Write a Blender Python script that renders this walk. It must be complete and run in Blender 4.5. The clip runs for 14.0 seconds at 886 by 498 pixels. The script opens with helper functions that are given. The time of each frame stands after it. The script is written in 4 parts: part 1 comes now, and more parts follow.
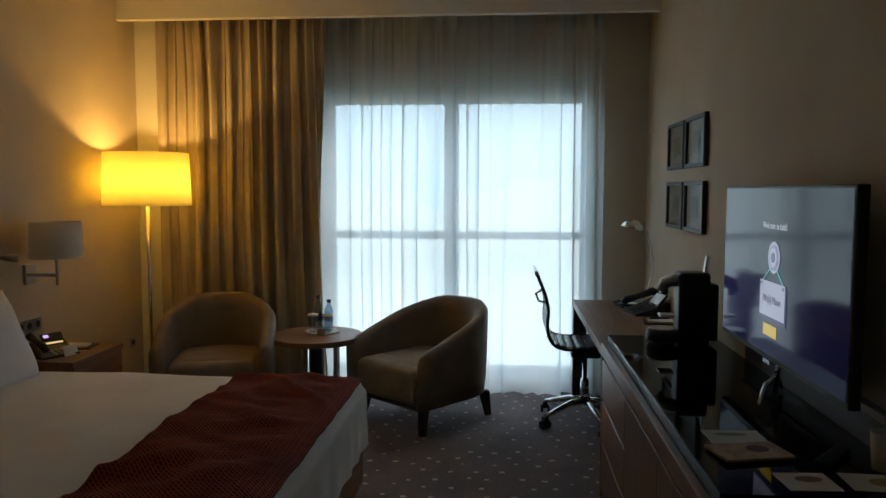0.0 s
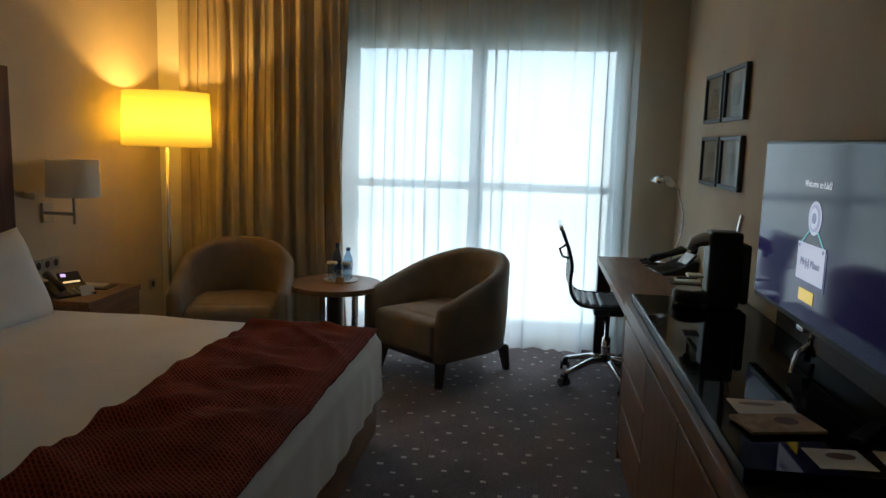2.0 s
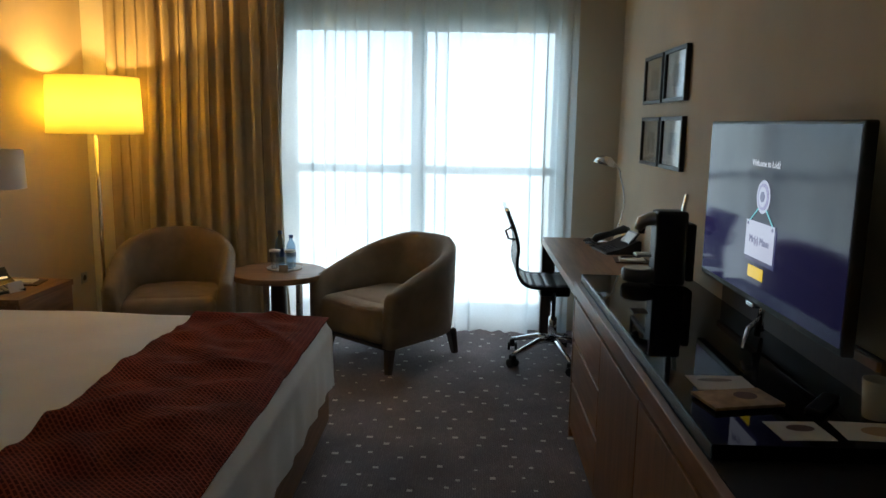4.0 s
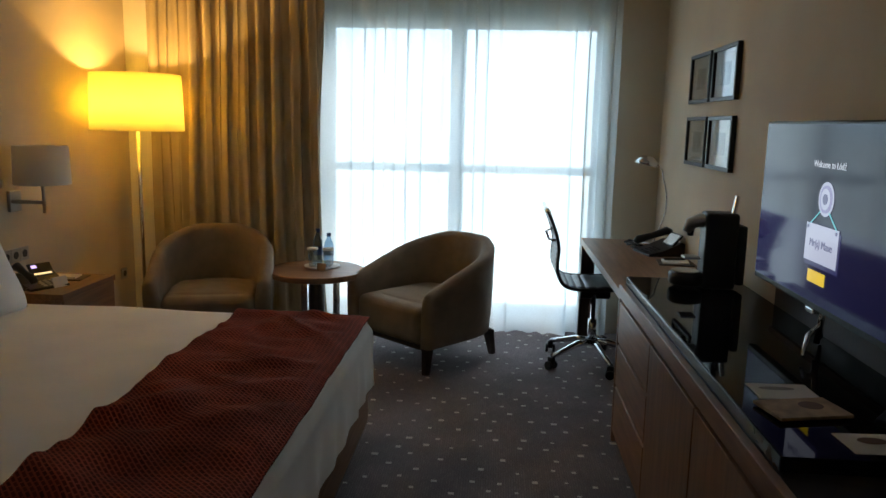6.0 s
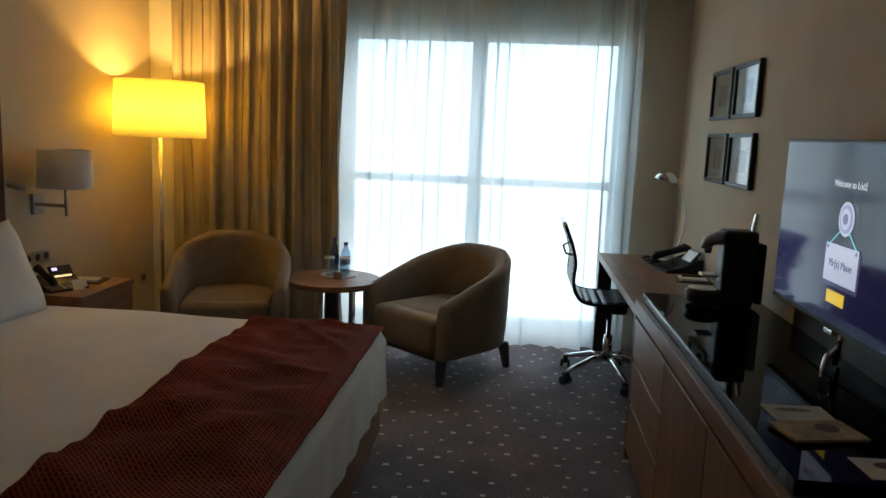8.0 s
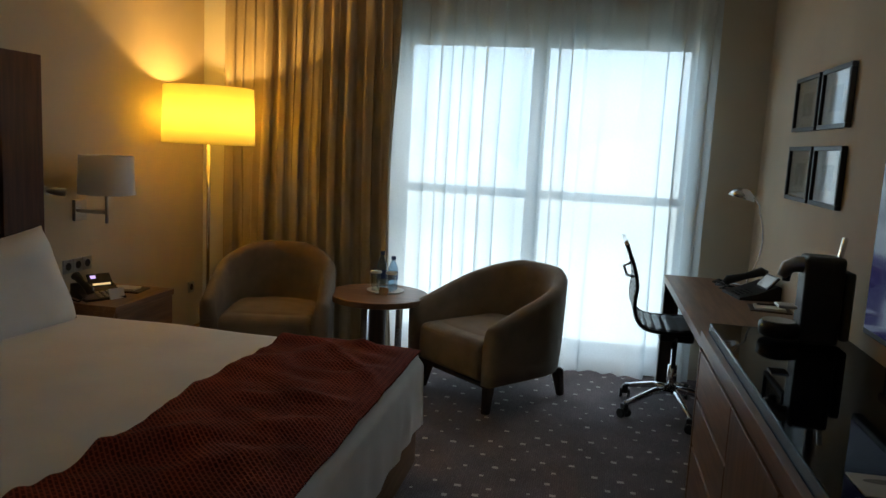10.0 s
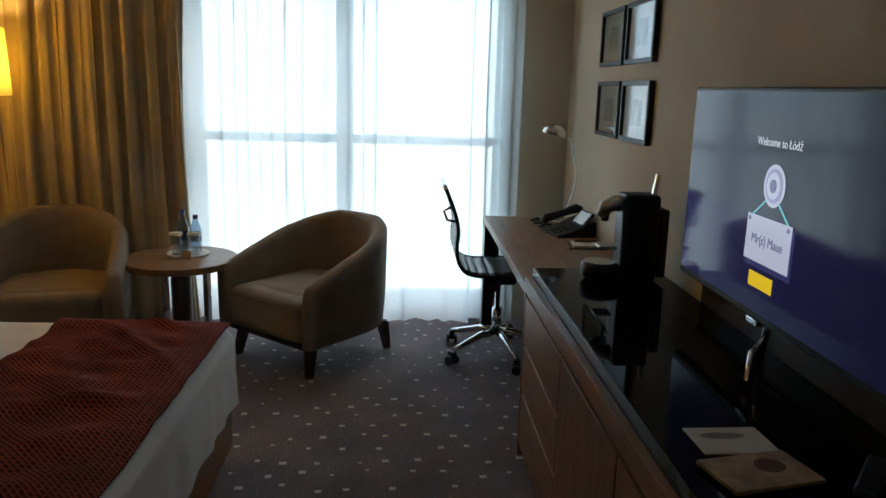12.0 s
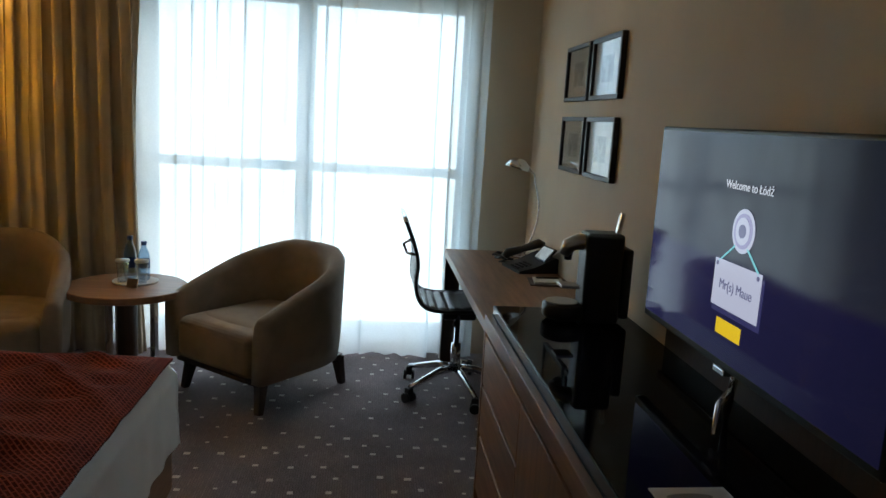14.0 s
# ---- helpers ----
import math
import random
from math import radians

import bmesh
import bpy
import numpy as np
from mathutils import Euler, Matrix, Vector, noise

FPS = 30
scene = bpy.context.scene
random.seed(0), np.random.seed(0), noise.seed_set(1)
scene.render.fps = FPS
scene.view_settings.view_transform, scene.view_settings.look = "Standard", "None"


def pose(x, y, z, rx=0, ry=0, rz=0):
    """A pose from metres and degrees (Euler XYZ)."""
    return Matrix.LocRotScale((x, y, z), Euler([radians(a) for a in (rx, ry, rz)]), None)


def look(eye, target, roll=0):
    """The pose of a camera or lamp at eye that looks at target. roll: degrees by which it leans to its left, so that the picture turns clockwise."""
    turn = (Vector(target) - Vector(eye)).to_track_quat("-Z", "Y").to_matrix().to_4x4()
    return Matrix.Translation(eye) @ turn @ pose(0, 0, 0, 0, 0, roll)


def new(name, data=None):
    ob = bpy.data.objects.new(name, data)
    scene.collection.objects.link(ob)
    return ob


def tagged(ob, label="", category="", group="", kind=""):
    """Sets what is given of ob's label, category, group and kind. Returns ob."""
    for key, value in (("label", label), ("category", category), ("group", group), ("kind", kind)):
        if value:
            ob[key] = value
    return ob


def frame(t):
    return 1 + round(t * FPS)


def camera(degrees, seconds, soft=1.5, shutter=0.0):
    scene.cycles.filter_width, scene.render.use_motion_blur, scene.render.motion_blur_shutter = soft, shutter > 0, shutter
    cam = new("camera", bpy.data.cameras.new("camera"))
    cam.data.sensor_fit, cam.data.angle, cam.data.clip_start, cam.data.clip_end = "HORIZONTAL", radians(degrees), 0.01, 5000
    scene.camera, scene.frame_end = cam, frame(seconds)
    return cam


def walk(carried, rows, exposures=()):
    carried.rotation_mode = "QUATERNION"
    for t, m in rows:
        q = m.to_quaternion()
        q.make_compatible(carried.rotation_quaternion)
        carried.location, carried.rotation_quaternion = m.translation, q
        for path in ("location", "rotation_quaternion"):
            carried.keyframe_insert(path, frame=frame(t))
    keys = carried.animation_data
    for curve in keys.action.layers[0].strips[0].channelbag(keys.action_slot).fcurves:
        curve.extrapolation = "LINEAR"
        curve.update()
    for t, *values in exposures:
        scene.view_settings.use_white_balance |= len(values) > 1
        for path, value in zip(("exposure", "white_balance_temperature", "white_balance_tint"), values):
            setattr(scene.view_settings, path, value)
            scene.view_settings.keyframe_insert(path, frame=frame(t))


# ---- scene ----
cam = camera(61.2, 14.0)
PATH = [
    (0, (0.139, -0.587, 1.573), (-0.028, 1.4, 1.416), 0.1),
    (0.5, (0.119, -0.545, 1.557), (-0.084, 1.436, 1.369), 0.3),
    (1, (0.166, -0.487, 1.555), (-0.097, 1.484, 1.339), 1.2),
    (1.5, (0.155, -0.478, 1.552), (-0.123, 1.487, 1.304), 1.4),
    (2, (0.161, -0.457, 1.555), (-0.074, 1.508, 1.269), 1.7),
    (2.5, (0.144, -0.449, 1.562), (0.0, 1.523, 1.256), 2.2),
    (2.7, (0.129, -0.456, 1.565), (0.023, 1.517, 1.251), 2.4),
    (4.8, (0.02, -0.418, 1.552), (-0.037, 1.554, 1.223), 0.9),
    (5, (0.002, -0.42, 1.55), (-0.068, 1.551, 1.222), 0.8),
    (5.5, (0.017, -0.409, 1.551), (-0.095, 1.56, 1.218), 0.9),
    (6, (0.008, -0.392, 1.556), (-0.125, 1.576, 1.224), 1.3),
    (6.5, (0.016, -0.399, 1.552), (-0.138, 1.569, 1.23), 1.9),
    (7, (0.017, -0.4, 1.556), (-0.148, 1.568, 1.243), 2.3),
    (9.5, (0.058, -0.235, 1.549), (-0.23, 1.724, 1.264), 2.7),
    (10, (0.113, -0.084, 1.544), (-0.26, 1.861, 1.265), 3.0),
    (10.5, (0.155, 0.011, 1.549), (-0.294, 1.937, 1.252), 2.1),
    (11, (0.227, 0.122, 1.538), (-0.104, 2.059, 1.167), 0.3),
    (11.5, (0.165, 0.14, 1.555), (0.13, 2.096, 1.14), 0.5),
    (12, (0.115, 0.198, 1.563), (0.221, 2.151, 1.145), 1.6),
    (12.5, (0.106, 0.205, 1.556), (0.303, 2.155, 1.158), 2.4),
    (13, (0.101, 0.23, 1.561), (0.389, 2.171, 1.177), 3.2),
    (13.5, (0.133, 0.261, 1.565), (0.403, 2.209, 1.205), 3.5),
    (14, (0.135, 0.31, 1.571), (0.34, 2.271, 1.231), 3.4),
]
walk(cam, [(t, look(eye, target, roll)) for t, eye, target, roll in PATH],
     exposures=[(0.0, 0.12), (1.0, 0.19), (2.5, 0.52), (5.0, 0.74), (7.0, 0.76), (9.5, 0.43), (10.5, 0.25), (12.0, 0.68), (14.0, 0.77)])

# ---- world and lights ----
world = bpy.data.worlds.new("overcast")
scene.world = world
world.use_nodes = True
wn = world.node_tree.nodes
wl = world.node_tree.links
sky = wn.new("ShaderNodeTexSky")
sky.sky_type = "NISHITA"
sky.sun_disc = False
sky.sun_elevation = radians(38)
sky.sun_rotation = radians(20)
sky.air_density = 2.0
sky.dust_density = 6.0
cloud = wn.new("ShaderNodeMixRGB")
cloud.inputs[0].default_value = 0.8
cloud.inputs[2].default_value = (8.4, 11.9, 14.8, 1)
wl.new(sky.outputs[0], cloud.inputs[1])
wl.new(cloud.outputs[0], wn["Background"].inputs[0])
wn["Background"].inputs[1].default_value = 0.208

sun_data = bpy.data.lights.new("sun", "SUN")
sun_data.energy, sun_data.angle, sun_data.color = 0.6, radians(20), (1.0, 0.96, 0.9)
sun = new("sun", sun_data)
sun.matrix_world = look((8, 22, 18), (0, 5, 1))

LAMP_X, LAMP_Y = -2.415, 4.58
bulb_data = bpy.data.lights.new("bulb_light", "POINT")
bulb_data.energy, bulb_data.color, bulb_data.shadow_soft_size = 18.0, (1.0, 0.58, 0.16), 0.045
bulb_light = new("bulb_light", bulb_data)
bulb_light.location = (LAMP_X, LAMP_Y, 1.645)


# ---- materials ----
def mat(name, colour, rough=0.6, metal=0.0, vary=0.12, scale=8.0, bump=0.0, bump_scale=60.0, stretch=(1, 1, 1), coat=0.0, sheen=0.0, dark=None):
    m = bpy.data.materials.new(name)
    m.use_nodes = True
    n, l = m.node_tree.nodes, m.node_tree.links
    b = n["Principled BSDF"]
    b.inputs["Roughness"].default_value = rough
    b.inputs["Metallic"].default_value = metal
    b.inputs["Coat Weight"].default_value = coat
    b.inputs["Sheen Weight"].default_value = sheen
    tc = n.new("ShaderNodeTexCoord")
    mp = n.new("ShaderNodeMapping")
    mp.inputs["Scale"].default_value = stretch
    l.new(tc.outputs["Object"], mp.inputs[0])
    coarse = n.new("ShaderNodeTexNoise")
    coarse.inputs["Scale"].default_value = scale
    coarse.inputs["Detail"].default_value = 6
    l.new(mp.outputs[0], coarse.inputs[0])
    ramp = n.new("ShaderNodeValToRGB")
    lo = dark or [c * (1 - vary) for c in colour]
    hi = colour if dark else [min(1, c * (1 + vary)) for c in colour]
    ramp.color_ramp.elements[0].position, ramp.color_ramp.elements[1].position = 0.32, 0.68
    ramp.color_ramp.elements[0].color = (*lo, 1)
    ramp.color_ramp.elements[1].color = (*hi, 1)
    l.new(coarse.outputs[0], ramp.inputs[0])
    l.new(ramp.outputs[0], b.inputs["Base Color"])
    if bump:
        fine = n.new("ShaderNodeTexNoise")
        fine.inputs["Scale"].default_value = bump_scale
        fine.inputs["Detail"].default_value = 4
        l.new(mp.outputs[0], fine.inputs[0])
        bp = n.new("ShaderNodeBump")
        bp.inputs["Strength"].default_value = bump
        bp.inputs["Distance"].default_value = 0.004
        l.new(fine.outputs[0], bp.inputs["Height"])
        l.new(bp.outputs[0], b.inputs["Normal"])
    return m


def wood(name, light, dark, axis, rough=0.4, coat=0.0):
    s = [14.0, 14.0, 14.0]
    s[axis] = 1.1
    return mat(name, light, rough, scale=3.2, bump=0.08, bump_scale=18, stretch=s, coat=coat, dark=dark)


def emit(name, colour, strength, rough=0.15):
    m = bpy.data.materials.new(name)
    m.use_nodes = True
    b = m.node_tree.nodes["Principled BSDF"]
    b.inputs["Base Color"].default_value = (0.01, 0.01, 0.012, 1)
    b.inputs["Roughness"].default_value = rough
    b.inputs["Emission Color"].default_value = (*colour, 1)
    b.inputs["Emission Strength"].default_value = strength
    return m


def cloth_sheer(name, clear, colour):
    m = bpy.data.materials.new(name)
    m.use_nodes = True
    n, l = m.node_tree.nodes, m.node_tree.links
    n.remove(n["Principled BSDF"])
    tr, tl, df = n.new("ShaderNodeBsdfTransparent"), n.new("ShaderNodeBsdfTranslucent"), n.new("ShaderNodeBsdfDiffuse")
    tl.inputs[0].default_value = df.inputs[0].default_value = (*colour, 1)
    a, b = n.new("ShaderNodeMixShader"), n.new("ShaderNodeMixShader")
    a.inputs[0].default_value = 0.36
    l.new(tl.outputs[0], a.inputs[1])
    l.new(df.outputs[0], a.inputs[2])
    tc, wave = n.new("ShaderNodeTexCoord"), n.new("ShaderNodeTexNoise")
    wave.inputs["Scale"].default_value = 90
    mr = n.new("ShaderNodeMapRange")
    mr.inputs[3].default_value, mr.inputs[4].default_value = 1 - clear - 0.05, 1 - clear + 0.05
    l.new(tc.outputs["Object"], wave.inputs[0])
    l.new(wave.outputs[0], mr.inputs[0])
    l.new(mr.outputs[0], b.inputs[0])
    l.new(tr.outputs[0], b.inputs[1])
    l.new(a.outputs[0], b.inputs[2])
    l.new(b.outputs[0], n["Material Output"].inputs[0])
    return m


def shade_cloth(name, colour, thin):
    m = bpy.data.materials.new(name)
    m.use_nodes = True
    n, l = m.node_tree.nodes, m.node_tree.links
    n.remove(n["Principled BSDF"])
    tl, df, a = n.new("ShaderNodeBsdfTranslucent"), n.new("ShaderNodeBsdfDiffuse"), n.new("ShaderNodeMixShader")
    tl.inputs[0].default_value = df.inputs[0].default_value = (*colour, 1)
    tc, ns, bp = n.new("ShaderNodeTexCoord"), n.new("ShaderNodeTexNoise"), n.new("ShaderNodeBump")
    ns.inputs["Scale"].default_value = 160
    bp.inputs["Strength"].default_value = 0.15
    bp.inputs["Distance"].default_value = 0.002
    l.new(tc.outputs["Object"], ns.inputs[0])
    l.new(ns.outputs[0], bp.inputs["Height"])
    l.new(bp.outputs[0], df.inputs["Normal"])
    a.inputs[0].default_value = thin
    l.new(df.outputs[0], a.inputs[1])
    l.new(tl.outputs[0], a.inputs[2])
    l.new(a.outputs[0], n["Material Output"].inputs[0])
    return m


def clear_glass(name, tint=(0.95, 0.98, 1.0), rough=0.0):
    m = bpy.data.materials.new(name)
    m.use_nodes = True
    n, l = m.node_tree.nodes, m.node_tree.links
    n.remove(n["Principled BSDF"])
    tr, gl, mx, lw = n.new("ShaderNodeBsdfTransparent"), n.new("ShaderNodeBsdfGlossy"), n.new("ShaderNodeMixShader"), n.new("ShaderNodeLayerWeight")
    pw, ad = n.new("ShaderNodeMath"), n.new("ShaderNodeMath")
    pw.operation, ad.operation = "POWER", "MULTIPLY_ADD"
    pw.inputs[1].default_value = 3.0
    ad.inputs[1].default_value, ad.inputs[2].default_value = 0.8, 0.06
    lw.inputs[0].default_value = 0.5
    l.new(lw.outputs["Facing"], pw.inputs[0])
    l.new(pw.outputs[0], ad.inputs[0])
    tr.inputs[0].default_value = (*tint, 1)
    gl.inputs["Roughness"].default_value = rough
    l.new(ad.outputs[0], mx.inputs[0])
    l.new(tr.outputs[0], mx.inputs[1])
    l.new(gl.outputs[0], mx.inputs[2])
    l.new(mx.outputs[0], n["Material Output"].inputs[0])
    return m


def carpet_material():
    m = mat("carpet", (0.142, 0.11, 0.115), 0.97, vary=0.3, scale=3.0, bump=0.55, bump_scale=320, sheen=0.2)
    n, l = m.node_tree.nodes, m.node_tree.links
    b = n["Principled BSDF"]
    old = b.inputs["Base Color"].links[0].from_socket
    tc = n.new("ShaderNodeTexCoord")
    weave = n.new("ShaderNodeTexBrick")
    weave.inputs["Scale"].default_value = 1.0
    weave.inputs["Brick Width"].default_value = 0.035
    weave.inputs["Row Height"].default_value = 0.011
    weave.inputs["Mortar Size"].default_value = 0.002
    weave.inputs["Color1"].default_value = (0.8, 0.78, 0.78, 1)
    weave.inputs["Color2"].default_value = (1.25, 1.2, 1.2, 1)
    weave.inputs["Mortar"].default_value = (0.65, 0.63, 0.66, 1)
    rot = n.new("ShaderNodeMapping")
    rot.inputs["Rotation"].default_value = (0, 0, radians(90))
    l.new(tc.outputs["Object"], rot.inputs[0])
    l.new(rot.outputs[0], weave.inputs[0])
    mul = n.new("ShaderNodeMixRGB")
    mul.blend_type = "MULTIPLY"
    mul.inputs[0].default_value = 0.85
    l.new(old, mul.inputs[1])
    l.new(weave.outputs[0], mul.inputs[2])
    l.new(mul.outputs[0], b.inputs["Base Color"])
    return m


def runner_material():
    m = mat("runner_weave", (0.15, 0.03, 0.02), 0.9, vary=0.25, scale=5)
    m.node_tree.nodes["Principled BSDF"].inputs["Specular IOR Level"].default_value = 0.12
    n, l = m.node_tree.nodes, m.node_tree.links
    b = n["Principled BSDF"]
    old = b.inputs["Base Color"].links[0].from_socket
    tc = n.new("ShaderNodeTexCoord")
    mp = n.new("ShaderNodeMapping")
    mp.inputs["Rotation"].default_value = (0, 0, radians(45))
    ck = n.new("ShaderNodeTexBrick")
    ck.inputs["Scale"].default_value = 1.0
    ck.inputs["Brick Width"].default_value = 0.026
    ck.inputs["Row Height"].default_value = 0.013
    ck.inputs["Mortar Size"].default_value = 0.0035
    ck.inputs["Mortar Smooth"].default_value = 0.6
    ck.inputs["Color1"].default_value = (0.55, 0.55, 0.55, 1)
    ck.inputs["Color2"].default_value = (1.0, 0.95, 0.9, 1)
    ck.inputs["Mortar"].default_value = (2.1, 2.0, 1.9, 1)
    l.new(tc.outputs["Object"], mp.inputs[0])
    l.new(mp.outputs[0], ck.inputs[0])
    mul = n.new("ShaderNodeMixRGB")
    mul.blend_type = "MULTIPLY"
    mul.inputs[0].default_value = 1
    l.new(old, mul.inputs[1])
    l.new(ck.outputs[0], mul.inputs[2])
    l.new(mul.outputs[0], b.inputs["Base Color"])
    bp = n.new("ShaderNodeBump")
    bp.inputs["Strength"].default_value = 0.6
    bp.inputs["Distance"].default_value = 0.003
    l.new(ck.outputs["Fac"], bp.inputs["Height"])
    l.new(bp.outputs[0], b.inputs["Normal"])
    return m


M_WALL = mat("wall_covering", (0.65, 0.545, 0.41), 0.85, vary=0.06, scale=2.0, bump=0.35, bump_scale=150)
M_CEIL = mat("ceiling_paint", (0.84, 0.81, 0.75), 0.9, vary=0.03, scale=1.5, bump=0.1)
M_PLASTER = mat("pale_paint", (0.66, 0.57, 0.44), 0.8, vary=0.04, scale=2.5, bump=0.1)
M_CARPET = carpet_material()
M_DOT = mat("carpet_dot", (0.62, 0.58, 0.53), 0.95, vary=0.15, scale=60, bump=0.4, bump_scale=300)
M_DRAPE = mat("drape_cloth", (0.47, 0.385, 0.27), 0.8, vary=0.1, scale=4, bump=0.25, bump_scale=260, sheen=0.25)
M_SHEER = cloth_sheer("sheer_voile", 0.24, (0.88, 0.92, 0.94))
M_WOOD_Y = wood("walnut_along", (0.31, 0.155, 0.072), (0.19, 0.088, 0.04), 1)
M_WOOD_X = wood("walnut_across", (0.31, 0.155, 0.072), (0.19, 0.088, 0.04), 0)
M_WOOD_Z = wood("walnut_upright", (0.27, 0.13, 0.058), (0.16, 0.072, 0.032), 2)
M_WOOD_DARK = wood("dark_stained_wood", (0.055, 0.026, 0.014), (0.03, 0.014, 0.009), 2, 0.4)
M_HEAD = wood("headboard_wood", (0.13, 0.046, 0.022), (0.075, 0.026, 0.014), 2, 0.7)
M_PAD = mat("brown_padding", (0.045, 0.024, 0.016), 0.75, vary=0.2, scale=12, bump=0.3, bump_scale=200)
M_GLASSTOP = mat("black_glass", (0.006, 0.006, 0.008), 0.03, vary=0.2, scale=2)
M_GLASSTOP.node_tree.nodes["Principled BSDF"].inputs["Specular IOR Level"].default_value = 0.07
M_GLASSEDGE = mat("glass_edge", (0.06, 0.075, 0.08), 0.10, vary=0.15, scale=12)
M_LINEN = mat("white_linen", (0.92, 0.89, 0.86), 0.85, vary=0.05, scale=3, bump=0.15, bump_scale=200, sheen=0.2)
M_PILLOW = mat("white_pillow_cotton", (0.86, 0.84, 0.83), 0.85, vary=0.04, scale=3, bump=0.12, bump_scale=200)
M_RUNNER = runner_material()
M_CHAIR = mat("taupe_upholstery", (0.235, 0.172, 0.115), 0.9, vary=0.14, scale=9, bump=0.4, bump_scale=340, sheen=0.15)
M_LEATHER = mat("black_leather", (0.018, 0.018, 0.021), 0.38, vary=0.25, scale=14, bump=0.2, bump_scale=180)
M_BLACK = mat("black_plastic", (0.012, 0.012, 0.013), 0.35, vary=0.2, scale=10, bump=0.05)
M_SOFTBLACK = mat("black_matte", (0.010, 0.010, 0.011), 0.6, vary=0.2, scale=10)
M_CHROME = mat("chrome", (0.72, 0.72, 0.74), 0.12, 1.0, vary=0.05, scale=6)
M_STEEL = mat("brushed_steel", (0.5, 0.48, 0.45), 0.32, 1.0, vary=0.08, scale=30, stretch=(1, 1, 12))
M_WFRAME = mat("window_frame_paint", (0.16, 0.17, 0.18), 0.5, vary=0.08, scale=5)
M_SILL = mat("sill_paint", (0.6, 0.6, 0.58), 0.5, vary=0.05, scale=5)
M_PANE = clear_glass("window_glass")
M_BOTTLE = clear_glass("bottle_plastic", (0.55, 0.68, 0.8), 0.05)
M_TUMBLER = clear_glass("tumbler_glass", (0.9, 0.94, 0.96), 0.02)
M_PICGLASS = clear_glass("picture_glass", (0.97, 0.97, 0.97), 0.03)
M_BLUE = mat("blue_cap", (0.02, 0.05, 0.16), 0.4, vary=0.1)
M_PAPER = mat("paper", (0.70, 0.67, 0.62), 0.8, vary=0.05, scale=10)
M_PRINT = mat("grey_print", (0.30, 0.28, 0.26), 0.8, vary=0.6, scale=30)
M_TAN = mat("tan_print", (0.42, 0.29, 0.17), 0.6, vary=0.3, scale=25)
M_BROWN = mat("brown_print", (0.14, 0.07, 0.04), 0.6, vary=0.3, scale=30)
M_MAT = mat("picture_mat", (0.62, 0.58, 0.5), 0.85, vary=0.04)
M_FRAME = mat("black_frame_wood", (0.018, 0.014, 0.012), 0.35, vary=0.2, scale=20)
M_SHADE_LIT = shade_cloth("lamp_shade_cloth", (0.95, 0.89, 0.46), 0.62)
M_DIFF = shade_cloth("diffuser_cloth", (0.9, 0.82, 0.5), 0.38)
M_SHADE = shade_cloth("white_shade_cloth", (0.92, 0.89, 0.86), 0.35)
M_SOCKET = mat("dark_socket", (0.05, 0.045, 0.04), 0.4, vary=0.1)


# ---- mesh helpers ----
def part(name, bm, material, parent=None, label="", smooth=False):
    me = bpy.data.meshes.new(name)
    bmesh.ops.recalc_face_normals(bm, faces=bm.faces)
    bm.to_mesh(me)
    bm.free()
    me.materials.append(material)
    if smooth:
        for p in me.polygons:
            p.use_smooth = True
    ob = new(name, me)
    if parent:
        ob.parent = parent
    if label:
        tagged(ob, label)
    return ob


def thing(name, label, category, m=None, group=""):
    e = new(name)
    e.empty_display_size = 0.1
    if m is not None:
        e.matrix_basis = m
    return tagged(e, label, category, group)


def box(bm, x0, x1, y0, y1, z0, z1, bevel=0.0, seg=2, m=None):
    g = bmesh.ops.create_cube(bm, size=1.0)
    vs = g["verts"]
    for v in vs:
        v.co = Vector(((x0 + x1) / 2 + v.co.x * (x1 - x0), (y0 + y1) / 2 + v.co.y * (y1 - y0), (z0 + z1) / 2 + v.co.z * (z1 - z0)))
    if m is not None:
        for v in vs:
            v.co = m @ v.co
    if bevel:
        es = list({e for v in vs for e in v.link_edges})
        bmesh.ops.bevel(bm, geom=es, offset=bevel, segments=seg, affect="EDGES", profile=0.5)
    return bm


def boxm(*a, **k):
    return box(bmesh.new(), *a, **k)


def tube(bm, pts, r, n=10, caps=True):
    pts = [Vector(p) for p in pts]
    rs = r if isinstance(r, (list, tuple)) else [r] * len(pts)
    rings = []
    side = None
    for i, p in enumerate(pts):
        d = (pts[min(i + 1, len(pts) - 1)] - pts[max(i - 1, 0)]).normalized()
        if side is None:
            side = d.orthogonal().normalized()
        side = (side - d * side.dot(d)).normalized()
        up = d.cross(side)
        rings.append([bm.verts.new(p + rs[i] * (math.cos(2 * math.pi * k / n) * side + math.sin(2 * math.pi * k / n) * up)) for k in range(n)])
    for a, b in zip(rings, rings[1:]):
        for k in range(n):
            bm.faces.new((a[k], a[(k + 1) % n], b[(k + 1) % n], b[k]))
    if caps:
        bm.faces.new(rings[0])
        bm.faces.new(list(reversed(rings[-1])))
    return bm


def tubem(pts, r, n=10):
    return tube(bmesh.new(), pts, r, n)


